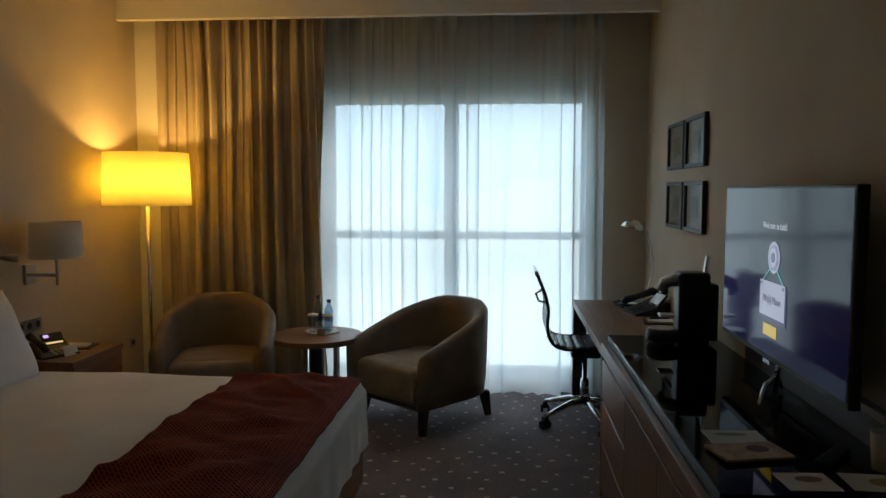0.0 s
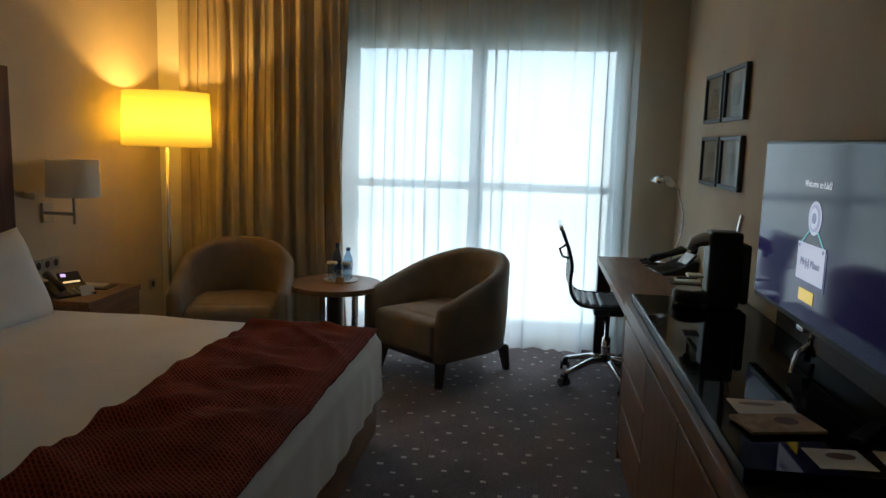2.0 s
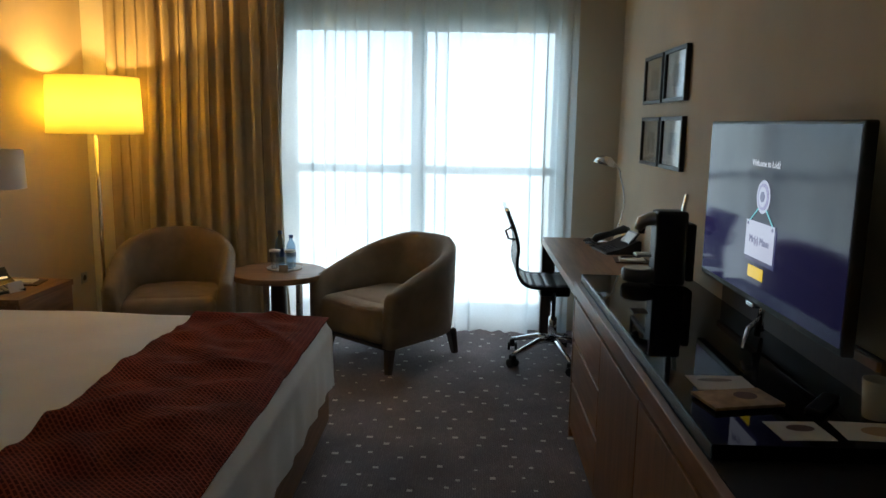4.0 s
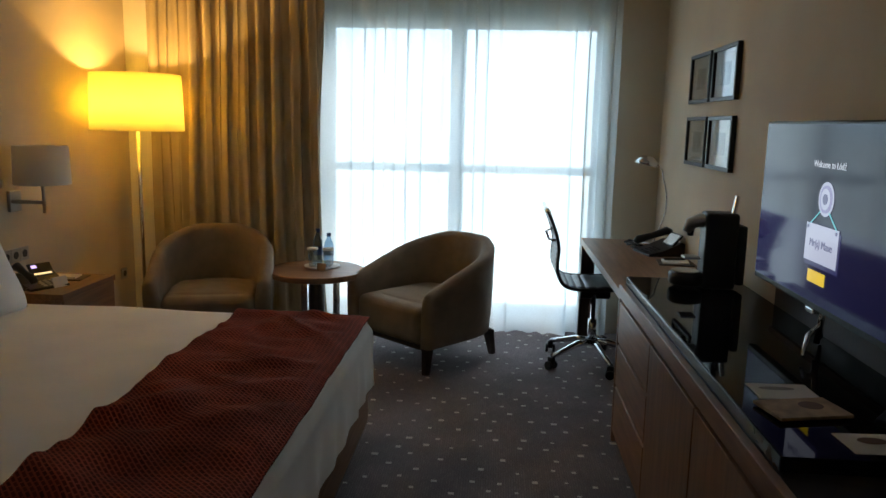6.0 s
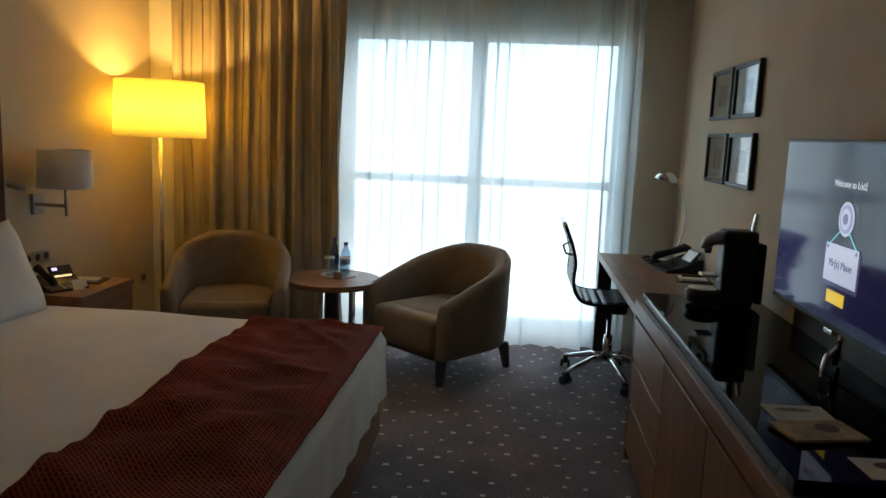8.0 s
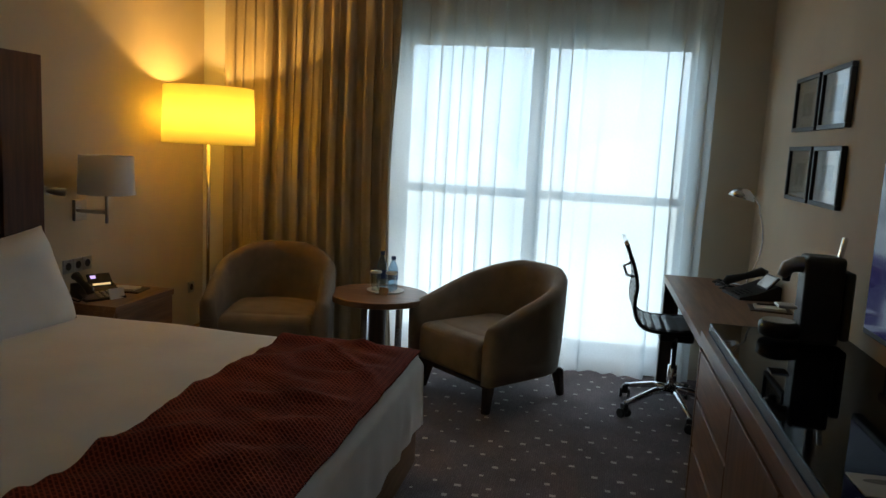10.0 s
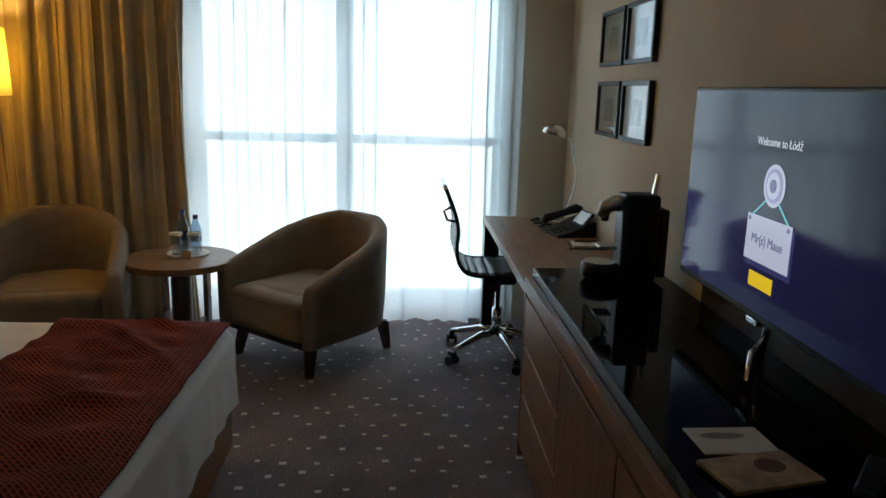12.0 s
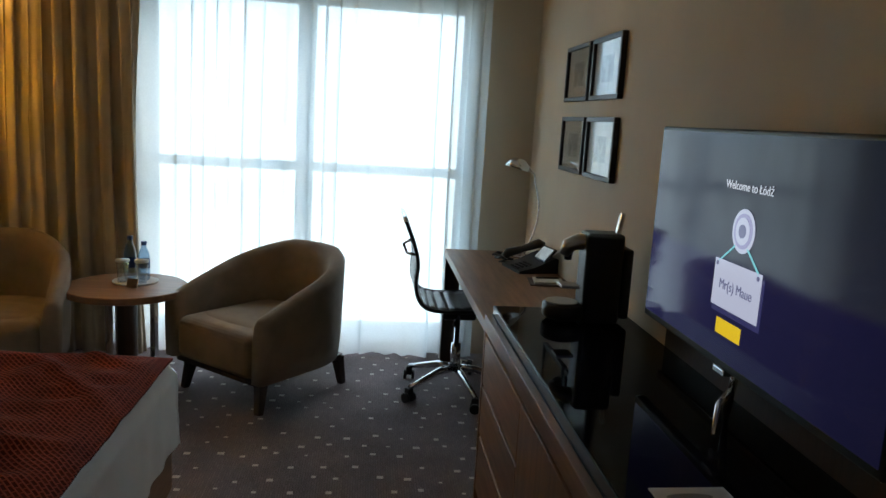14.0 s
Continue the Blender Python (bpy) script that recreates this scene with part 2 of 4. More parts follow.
def lathe(profile, n=32, at=(0, 0, 0), sx=1.0):
    bm = bmesh.new()
    rings = []
    for r, z in profile:
        if r < 1e-5:
            rings.append([bm.verts.new((at[0], at[1], at[2] + z))])
        else:
            rings.append([bm.verts.new((at[0] + sx * r * math.cos(2 * math.pi * k / n), at[1] + r * math.sin(2 * math.pi * k / n), at[2] + z)) for k in range(n)])
    for a, b in zip(rings, rings[1:]):
        for k in range(n):
            j = (k + 1) % n
            if len(a) == 1 and len(b) > 1:
                bm.faces.new((a[0], b[j], b[k]))
            elif len(b) == 1 and len(a) > 1:
                bm.faces.new((a[k], a[j], b[0]))
            elif len(a) > 1:
                bm.faces.new((a[k], a[j], b[j], b[k]))
    return bm


def sheet(nu, nv, fn, thick=0.0):
    bm = bmesh.new()
    g = [[bm.verts.new(fn(i / nu, j / nv)) for j in range(nv + 1)] for i in range(nu + 1)]
    for i in range(nu):
        for j in range(nv):
            bm.faces.new((g[i][j], g[i + 1][j], g[i + 1][j + 1], g[i][j + 1]))
    if thick:
        # a second skin behind the first, closed along the border
        bm.normal_update()
        h = [[bm.verts.new(v.co - v.normal * thick) for v in row] for row in g]
        for i in range(nu):
            for j in range(nv):
                bm.faces.new((h[i][j + 1], h[i + 1][j + 1], h[i + 1][j], h[i][j]))
        rim = [(i, 0) for i in range(nu)] + [(nu, j) for j in range(nv)] + [(i, nv) for i in range(nu, 0, -1)] + [(0, j) for j in range(nv, 0, -1)]
        for (a, b), (c, d) in zip(rim, rim[1:] + rim[:1]):
            bm.faces.new((g[a][b], h[a][b], h[c][d], g[c][d]))
    return bm


def smooth_step(a, b, x):
    t = max(0.0, min(1.0, (x - a) / (b - a)))
    return t * t * (3 - 2 * t)


def lettering(name, text, size, material, parent, m, label=""):
    cu = bpy.data.curves.new(name, "FONT")
    cu.body, cu.size, cu.align_x, cu.align_y, cu.extrude = text, size, "CENTER", "CENTER", 0.0005
    tmp = bpy.data.objects.new("tmp", cu)
    me = bpy.data.meshes.new_from_object(tmp)
    bpy.data.objects.remove(tmp)
    me.materials.clear()
    me.materials.append(material)
    ob = new(name, me)
    ob.parent = parent
    ob.matrix_basis = m
    if label:
        tagged(ob, label)
    return ob


# ---- room shell ----
XL, XR, YB, YW, ZC = -2.75, 1.20, -1.3, 5.22, 3.12
WX0, WX1, WZ0, WZ1 = -1.285, 0.78, 0.07, 2.34


def structure(name, bm, material, label, smooth=False):
    ob = part(name, bm, material, smooth=smooth)
    return tagged(ob, label, name.split("_")[0], kind="structure")


floor = structure("floor", boxm(XL - 0.2, XR + 0.2, YB - 0.2, YW + 0.3, -0.15, 0.0), M_CARPET, "dark grey-brown woven carpet with small pale squares")
structure("wall_west", boxm(XL - 0.2, XL, YB - 0.2, YW + 0.3, 0.0, ZC), M_WALL, "beige textured wall covering behind the bed")
structure("wall_east", boxm(XR, XR + 0.2, YB - 0.2, YW + 0.3, 0.0, ZC), M_WALL, "beige textured wall covering behind the desk")
# south wall is never in view: placed near and white as a reflector
structure("wall_south", boxm(XL, XR, YB - 0.2, YB, 0.0, ZC), M_CEIL, "unseen pale wall added close behind the camera to bounce light")
wn_bm = boxm(XL, WX0, YW, YW + 0.3, 0.0, ZC)
box(wn_bm, WX1, XR, YW, YW + 0.3, 0.0, ZC)
box(wn_bm, WX0, WX1, YW, YW + 0.3, WZ1, ZC)
box(wn_bm, WX0, WX1, YW, YW + 0.3, 0.0, WZ0)
structure("wall_north", wn_bm, M_PLASTER, "pale painted window wall")
structure("ceiling", boxm(XL - 0.2, XR + 0.2, YB - 0.2, YW + 0.3, ZC, ZC + 0.15), M_CEIL, "plain white painted ceiling")
structure("trim_pelmet", boxm(XL, XR, 4.84, 4.90, 2.82, ZC, bevel=0.006), M_CEIL, "pale boxed curtain pelmet below the ceiling")
structure("trim_boxing", boxm(XL, -2.56, 5.115, YW, 0.0, ZC, bevel=0.004), M_CEIL, "pale painted boxing in the corner beside the curtain")
bb = boxm(XL, XL + 0.015, YB, YW, 0.0, 0.09, bevel=0.004)
box(bb, XR - 0.015, XR, YB, YW, 0.0, 0.09, bevel=0.004)
structure("baseboard", bb, M_WOOD_Y, "dark wooden baseboard along the walls")

# carpet dots: pale woven squares in staggered rows
rng = random.Random(4)
dots = bmesh.new()
for i in range(-19, 10):
    for j in range(0, 44):
        px = 0.145 * i + (0.07 if j % 2 else 0.0) + rng.uniform(-0.028, 0.028)
        py = 0.35 + 0.112 * j + rng.uniform(-0.03, 0.03)
        if not (XL < px < XR and py < 5.2) or rng.random() < 0.12:
            continue
        s = rng.choice((0.007, 0.010, 0.0125))
        w = s * rng.choice((1.0, 1.15, 1.3))
        dots.faces.new([dots.verts.new((px + a * w, py + b * s, 0.0025)) for a, b in ((-1, -1), (1, -1), (1, 1), (-1, 1))])
tagged(part("carpet_dots", dots, M_DOT, floor), "small pale woven squares", kind="stuff")

# ---- window ----
win = tagged(new("window_1"), "grey-framed full-height window behind sheer curtains", "window", kind="structure")
FY0, FY1 = YW + 0.10, YW + 0.17


def bar(name, x0, x1, z0, z1, y0=FY0, y1=FY1, material=M_WFRAME):
    return part(name, boxm(x0, x1, y0, y1, z0, z1, bevel=0.006), material, win)


bar("window_frame", WX0, WX0 + 0.06, WZ0, WZ1)
bar("window_frame", WX1 - 0.06, WX1, WZ0, WZ1)
bar("window_frame", WX0 + 0.06, WX1 - 0.06, WZ1 - 0.095, WZ1)
bar("window_frame", WX0 + 0.06, WX1 - 0.06, WZ0, WZ0 + 0.10)
bar("mullion", -0.348, -0.236, WZ0 + 0.10, WZ1 - 0.095)
bar("transom", WX0 + 0.06, -0.348, 1.185, 1.245)
bar("transom", -0.236, WX1 - 0.06, 1.185, 1.245)
for x0, x1 in ((WX0 + 0.06, -0.348), (-0.236, WX1 - 0.06)):
    for z0, z1 in ((WZ0 + 0.10, 1.185), (1.245, WZ1 - 0.095)):
        p = part("pane", boxm(x0, x1, FY0 + 0.03, FY0 + 0.036, z0, z1), M_PANE, win, "clear window pane")
        p.visible_shadow = False
part("window_sill", boxm(WX0, WX1, YW - 0.0, FY0, WZ0, WZ0 + 0.02, bevel=0.005), M_SILL, win)

# ---- distance outside the window ----
# haze and overcast daylight are painted into the trees as pale emission
m_far = bpy.data.materials.new("trees_painted_haze")
m_far.use_nodes = True
fn_, fl_ = m_far.node_tree.nodes, m_far.node_tree.links
fb = fn_["Principled BSDF"]
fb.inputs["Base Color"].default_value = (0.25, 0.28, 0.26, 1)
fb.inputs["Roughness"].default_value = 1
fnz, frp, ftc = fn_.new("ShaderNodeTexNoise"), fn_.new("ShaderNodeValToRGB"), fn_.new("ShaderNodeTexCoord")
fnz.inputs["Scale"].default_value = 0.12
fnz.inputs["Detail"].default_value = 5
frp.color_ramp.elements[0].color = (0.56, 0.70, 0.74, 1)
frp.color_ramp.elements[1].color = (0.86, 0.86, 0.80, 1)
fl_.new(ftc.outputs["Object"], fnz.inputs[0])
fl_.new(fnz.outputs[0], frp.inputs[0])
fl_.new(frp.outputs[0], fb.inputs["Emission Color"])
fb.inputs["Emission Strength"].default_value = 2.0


def ridge(u, v):
    x = -80 + 160 * u
    top = 2.0 + 3.0 * noise.noise(Vector((x * 0.07, 0, 0))) + 1.6 * noise.noise(Vector((x * 0.35, 3, 0)))
    return Vector((x, 75, -22 + (top + 22) * v))


tagged(part("backdrop", sheet(240, 6, ridge), m_far), "pale trees with haze and overcast daylight painted in as glow", "backdrop", kind="structure")
m_ground = mat("far_ground", (0.22, 0.24, 0.2), 1.0, vary=0.3, scale=0.05)
tagged(part("ground", boxm(-400, 400, 6, 900, -23, -22.5), m_ground), "distant hazy ground far below", "ground", kind="structure")

# ---- curtains ----
def drape(u, v):
    # gathered at the head, opening into deep folds
    z = 0.015 + 2.97 * v
    flare = 1.0 - 0.05 * math.sin(math.pi * v) * 0.4
    x = -2.53 + (1.285 + 0.03 * (1 - v)) * u * flare + 0.02 * noise.noise(Vector((u * 5, v * 2, 1)))
    w = u + 0.045 * noise.noise(Vector((u * 5.5, 0.0, 21)))
    ph = 2 * math.pi * (10 * w + 0.28 * noise.noise(Vector((u * 6, v * 1.6, 4))))
    amp = (0.024 + 0.04 * noise.noise(Vector((u * 8, v * 0.9, 0)))) * (0.75 + 0.25 * (1 - v))
    fine = 0.020 * noise.noise(Vector((u * 48, v * 1.2, 6))) + 0.010 * math.sin(2.7 * ph + 3 * v) * smooth_step(0.4, 1.0, v)
    return Vector((x + 0.014 * math.sin(2 * ph) + 0.01 * noise.noise(Vector((u * 25, v * 2, 8))), 5.005 + amp * math.cos(ph) + fine, z))


dr = thing("curtain", "heavy taupe floor-length curtain drawn aside in folds", "curtain", pose(0, 0, 0))
part("cloth", sheet(360, 40, drape, 0.004), M_DRAPE, dr, smooth=True)
part("curtain_track", boxm(XL + 0.1, XR - 0.05, 4.985, 5.025, 2.99, 3.02, bevel=0.004), M_SILL, dr)


def voile(u, v):
    z = 0.012 + 2.97 * v + 0.008 * math.cos(2 * math.pi * 17 * u) * (1 - v)
    x = -1.34 + 2.20 * u
    # some folds double over themselves, others lie nearly flat
    k = max(0.0, min(1.0, 0.45 + 1.1 * noise.noise(Vector((u * 7.3, 0.3 * v, 7)))))
    k = max(k, smooth_step(0.80, 1.0, v) * 0.6)
    ph = 2 * math.pi * (9.5 * u + 1.1 * noise.noise(Vector((u * 4, 0.0, 11))) + 0.12 * noise.noise(Vector((u * 5, v * 1.3, 2))))
    fine = 0.006 * math.sin(5.1 * ph + 2 * v) * smooth_step(0.55, 1.0, v)
    return Vector((x + (0.010 + 0.024 * k) * math.sin(2 * ph), 5.11 + (0.010 + 0.034 * k) * math.cos(ph) + fine, z))


sv = thing("sheer_curtain", "white translucent sheer curtain hanging before the window", "curtain", pose(0, 0, 0))
part("voile", sheet(620, 24, voile), M_SHEER, sv, smooth=True)
part("hem", sheet(620, 1, lambda u, v: voile(u, v * 0.012) + Vector((0, -0.002, 0))), M_SHEER, sv, "weighted hem", smooth=True)

# ---- bed ----
BX0, BX1, BY0, BY1, BZ = -2.64, -0.60, 1.22, 3.165, 0.612
bed = thing("bed", "wide made bed with white linen on a wooden base", "bed", pose(0, 0, 0))
part("base", boxm(BX0, BX1 + 0.008, BY0 + 0.03, BY1 + 0.008, 0.06, 0.262, bevel=0.008), M_WOOD_Y, bed, "walnut bed base")
for fx in (BX0 + 0.15, BX1 - 0.2):
    for fy in (BY0 + 0.15, BY1 - 0.2):
        part("foot", lathe([(0, 0), (0.03, 0), (0.03, 0.06), (0, 0.06)], 12, (fx, fy, 0)), M_BLACK, bed)


def bedcover(u, v):
    # unrolled over the two long sides and the foot end
    drop = 0.345
    a = (BX1 - BX0) * u / 0.8 if u <= 0.8 else BX1 - BX0 + drop * (u - 0.8) / 0.2
    b = drop * (v - 0.15) / 0.15 if v < 0.15 else (BY1 - BY0) * (v - 0.15) / 0.7 if v <= 0.85 else BY1 - BY0 + drop * (v - 0.85) / 0.15
    w = 0.004 * noise.noise(Vector((a * 6, b * 3, 0))) + 0.002 * noise.noise(Vector((a * 15, b * 15, 5)))
    x, ox = min(a, BX1 - BX0), max(0.0, a - (BX1 - BX0))
    y, oy = max(0.0, min(b, BY1 - BY0)), max(0.0, -b, b - (BY1 - BY0))
    z = BZ + 0.01 * math.sin(2.2 * x) + 0.006 * noise.noise(Vector((a * 3, b * 3, 9)))
    over = max(ox, oy)
    edge = min(BX1 - BX0 - x, y, BY1 - BY0 - y)
    z -= 0.018 * (1 - smooth_step(0.0, 0.08, edge)) + over
    out = 0.022 * smooth_step(0, 0.06, over) + 0.006 * math.sin(26 * (x if oy > ox else y) + 3 * noise.noise(Vector((x * 3, y * 3, 2)))) * smooth_step(0.05, drop, over)
    soft = 0.02 * min(ox, oy)
    px, py = BX0 + x + soft, BY0 + y + (soft if b > 0 else -soft)
    if ox > 0:
        px += out + w
    if b < 0:
        py -= out + w
    if b > BY1 - BY0:
        py += out + w
    return Vector((px, py, max(z, 0.2)))


part("duvet", sheet(110, 120, bedcover), M_LINEN, bed, "white duvet tucked down over the edges", smooth=True)
part("mattress", boxm(BX0 + 0.03, BX1 - 0.04, BY0 + 0.05, BY1 - 0.05, 0.264, 0.545, bevel=0.03), M_LINEN, bed)


def runner_pt(u, v):
    a, y = -1.215 + 0.627 * u, BY0 - 0.02 + (BY1 - BY0 + 0.03) * v
    x = a + (1 - u) * (0.010 * math.sin(9 * v) + 0.02 * noise.noise(Vector((u, v * 4, 3))))
    wr = 0.024 * noise.noise(Vector((u * 2.2 + 1.5 * v, v * 11 - u * 2.5, 0.5))) + 0.012 * noise.noise(Vector((u * 5, v * 24, 1.5)))
    ph = 13.0 * v + 1.1 * math.sin(3.2 * u + 5 * v) + 1.6 * u + 1.5 * noise.noise(Vector((u * 2, v * 3, 8)))
    fold = abs(math.sin(ph)) ** 8 * 0.034 * (0.4 + 0.9 * abs(noise.noise(Vector((u * 2.5, v * 5, 12)))))
    edge = min(BX1 - x, BY1 - y, y - BY0)
    damp = 0.25 + 0.75 * smooth_step(0.0, 0.14, edge)
    z = BZ + 0.024 + 0.01 * math.sin(2.2 * (x - BX0)) + (wr + fold) * damp - 0.022 * (1 - smooth_step(-0.02, 0.06, edge))
    return Vector((x, y, z))


rn = tagged(part("bed_runner", sheet(90, 190, runner_pt, 0.008), M_RUNNER, smooth=True), "dark red woven bed runner, rumpled across the bed foot", "bed runner")


def pillow(label, m, w=0.70, h=0.48, t=0.23):
    def side(sgn):
        def f(u, v):
            a, b = 2 * u - 1, 2 * v - 1
            e = max(0.0, (1 - a ** 4) * (1 - b ** 4)) ** 0.55
            pinch = 1 - 0.07 * (b * b) * (1 - a * a)
            wr = 0.010 * noise.noise(Vector((a * 3, b * 3, sgn))) * e
            return Vector((w / 2 * a * (1 - 0.05 * (1 - b * b)), h / 2 * b * (1 - 0.06 * (1 - a * a)), sgn * t / 2 * e * pinch + wr))
        return f
    bm = sheet(26, 20, side(1))
    b2 = sheet(26, 20, side(-1))
    me = bpy.data.meshes.new("tmp")
    b2.to_mesh(me)
    b2.free()
    bm.from_mesh(me)
    bpy.data.meshes.remove(me)
    bmesh.ops.remove_doubles(bm, verts=bm.verts, dist=0.0008)
    ob = part("pillow", bm, M_PILLOW, smooth=True)
    ob.matrix_basis = m
    return tagged(ob, label, "pillow", "pillows on the bed")


pillow("plump white pillow leaning on the headboard", Matrix.Translation((-2.40, 2.69, 0.79)) @ pose(0, 0, 0, 0, 0, -12) @ pose(0, 0, 0, 0, 71, 0) @ pose(0, 0, 0, 0, 0, 98))
pillow("white pillow standing behind another pillow", Matrix.Translation((-2.58, 2.54, 0.85)) @ pose(0, 0, 0, 0, 80, 0) @ pose(0, 0, 0, 0, 0, 90))
pillow("plump white pillow leaning on the headboard", Matrix.Translation((-2.42, 1.75, 0.80)) @ pose(0, 0, 0, 0, 66, 0) @ pose(0, 0, 0, 0, 0, 90))

hb = thing("headboard", "tall dark wooden headboard with padded dark insets", "headboard", pose(0, 0, 0))
part("border", boxm(XL + 0.004, XL + 0.055, 3.09, 3.37, 0.02, 1.885, bevel=0.004), M_HEAD, hb)
part("border", boxm(XL + 0.004, XL + 0.055, 1.10, 1.38, 0.02, 1.885, bevel=0.004), M_HEAD, hb)
part("border", boxm(XL + 0.004, XL + 0.055, 1.38, 3.09, 1.69, 1.885, bevel=0.004), M_HEAD, hb)
for z0, z1 in ((0.30, 0.66), (0.665, 0.98), (0.985, 1.32), (1.325, 1.685)):
    part("pad", boxm(XL + 0.004, XL + 0.048, 1.385, 3.085, z0, z1, bevel=0.016, seg=3), M_PAD, hb, "dark padded panel")

# ---- nightstand and what stands on it ----
ns = thing("nightstand", "walnut bedside cabinet with a drawer, beside the bed", "nightstand", pose(0, 0, 0))
NX, NY0, NY1, NZ = -2.285, 3.376, 3.94, 0.60
part("top", boxm(XL + 0.002, NX, NY0, NY1, NZ - 0.035, NZ, bevel=0.003), M_WOOD_Y, ns)
part("body", boxm(XL + 0.002, NX - 0.022, NY0 + 0.012, NY1 - 0.012, 0.0, NZ - 0.036, bevel=0.003), M_WOOD_Z, ns)
for z0, z1 in ((0.33, 0.565), (0.06, 0.32)):
    part("drawer", boxm(NX - 0.021, NX - 0.003, NY0 + 0.015, NY1 - 0.015, z0, z1, bevel=0.003), M_WOOD_Y, ns)


def telephone(name, label, m, glow):
    t = thing(name, label, "telephone", m)
    bm = bmesh.new()
    prof = [(-0.10, 0.0), (-0.10, 0.012), (-0.02, 0.03), (0.085, 0.075), (0.10, 0.07), (0.10, 0.0)]
    fr = [[bm.verts.new((sx, y, z)) for y, z in prof] for sx in (-0.11, 0.11)]
    bm.faces.new(fr[0])
    bm.faces.new(fr[1])
    for k in range(len(prof)):
        j = (k + 1) % len(prof)
        bm.faces.new((fr[0][k], fr[0][j], fr[1][j], fr[1][k]))
    part("body", bm, M_BLACK, t)
    part("handset", tubem([(-0.085, -0.10, 0.045), (-0.085, -0.085, 0.065), (-0.085, 0.0, 0.088), (-0.085, 0.08, 0.115), (-0.085, 0.105, 0.105)], [0.019, 0.024, 0.017, 0.024, 0.019], 10), M_BLACK, t, smooth=True)
    tilt = pose(0.035, 0.055, 0.066, 48, 0, 0)
    part("screen_housing", boxm(-0.065, 0.065, -0.028, 0.058, 0.0, 0.012, bevel=0.003, m=tilt), M_BLACK, t)
    if glow is M_DISP2:
        part("display", boxm(-0.05, -0.02, 0.025, 0.045, 0.0125, 0.0135, m=tilt), glow, t, "small violet display")
        part("light_strip", boxm(-0.05, 0.05, -0.02, -0.008, 0.0125, 0.0135, m=tilt), M_GOLD, t, "warm lit strip")
    else:
        part("display", boxm(-0.055, 0.055, -0.018, 0.05, 0.0125, 0.0135, m=tilt), glow, t, "lit grey display")
    for i in range(4):
        for j in range(3):
            x, y = -0.03 + 0.032 * j, -0.088 + 0.021 * i
            z = 0.012 + max(0, (y + 0.10)) * 0.225
            part("key", boxm(x, x + 0.022, y, y + 0.013, z, z + 0.006, bevel=0.002), M_STEEL if glow is M_DISP2 else M_SOFTBLACK, t)
    part("cord", tubem([(-0.10, -0.08, 0.03), (-0.15, -0.10, 0.01), (-0.15, 0.0, 0.006), (-0.11, 0.10, 0.006)], 0.004, 6), M_BLACK, t, smooth=True)
    return t


M_DISP1 = emit("phone_display", (0.55, 0.62, 0.62), 0.22)
M_GOLD = emit("phone_strip", (1.0, 0.72, 0.35), 0.7)
M_DISP2 = emit("phone_display_violet", (0.62, 0.45, 0.95), 1.0)
telephone("telephone", "black bedside telephone with lit display on the nightstand", pose(-2.52, 3.56, NZ, 0, 0, 60), M_DISP2)
cd = tagged(part("tent_card", boxm(-0.045, 0.045, -0.002, 0.002, 0, 0.06, m=pose(0, 0, 0, -20, 0, 0)), M_PAPER), "small white folded card on the nightstand", "card")
cd.matrix_basis = pose(-2.40, 3.56, NZ + 0.001, 0, 0, 68)
npd = thing("notepad", "white notepad on a dark tray on the nightstand", "notepad", pose(-2.50, 3.78, NZ, 0, 0, 8))
part("tray", boxm(-0.11, 0.11, -0.08, 0.08, 0, 0.008, bevel=0.003), M_WOOD_DARK, npd)
part("sheets", boxm(-0.07, 0.07, -0.05, 0.05, 0.008, 0.018, bevel=0.001), M_PAPER, npd)


def socket(label, y, z, n):
    s = thing("wall_socket", label, "socket", pose(XL, y, z))
    for i in range(n):
        f = part("plate", boxm(0.001, 0.010, 0.082 * i, 0.082 * i + 0.08, -0.04, 0.04, bevel=0.004), M_STEEL, s)
        part("insert", lathe([(0, 0), (0.022, 0), (0.022, 0.002), (0, 0.002)], 16, (0, 0, 0)), M_SOCKET, f).matrix_basis = pose(0.0101, 0.082 * i + 0.04, 0, 0, 90, 0)
    return s


socket("row of metal switch and socket plates above the nightstand", 3.565, 0.745, 3)
socket("single metal socket plate low on the wall", 4.90, 0.39, 1)

# ---- wall lamps ----
sc = thing("wall_lamp", "steel swing-arm wall lamp with an unlit white drum shade", "lamp", pose(0, 0, -0.08))
SX, SY = -2.54, 3.67
part("wall_plate", boxm(XL + 0.001, XL + 0.022, 3.655, 3.755, 1.08, 1.20, bevel=0.004), M_STEEL, sc)
part("arm", boxm(XL + 0.02, SX + 0.008, SY - 0.009, SY + 0.009, 1.130, 1.150, bevel=0.003), M_STEEL, sc)
part("stem", tubem([(SX, SY, 1.08), (SX, SY, 1.30)], 0.009, 12), M_STEEL, sc, smooth=True)
sh = lathe([(0.150, 0), (0.143, 0.215), (0.139, 0.215), (0.146, 0.0), (0.150, 0)], 40, (SX, SY, 1.245))
part("shade", sh, M_SHADE, sc, "white fabric drum shade", smooth=True)
sp = bmesh.new()
for k in range(3):
    a = k * 2 * math.pi / 3
    tube(sp, [(SX, SY, 1.40), (SX + 0.14 * math.cos(a), SY + 0.14 * math.sin(a), 1.44)], 0.003, 6)
part("spider", sp, M_STEEL, sc)
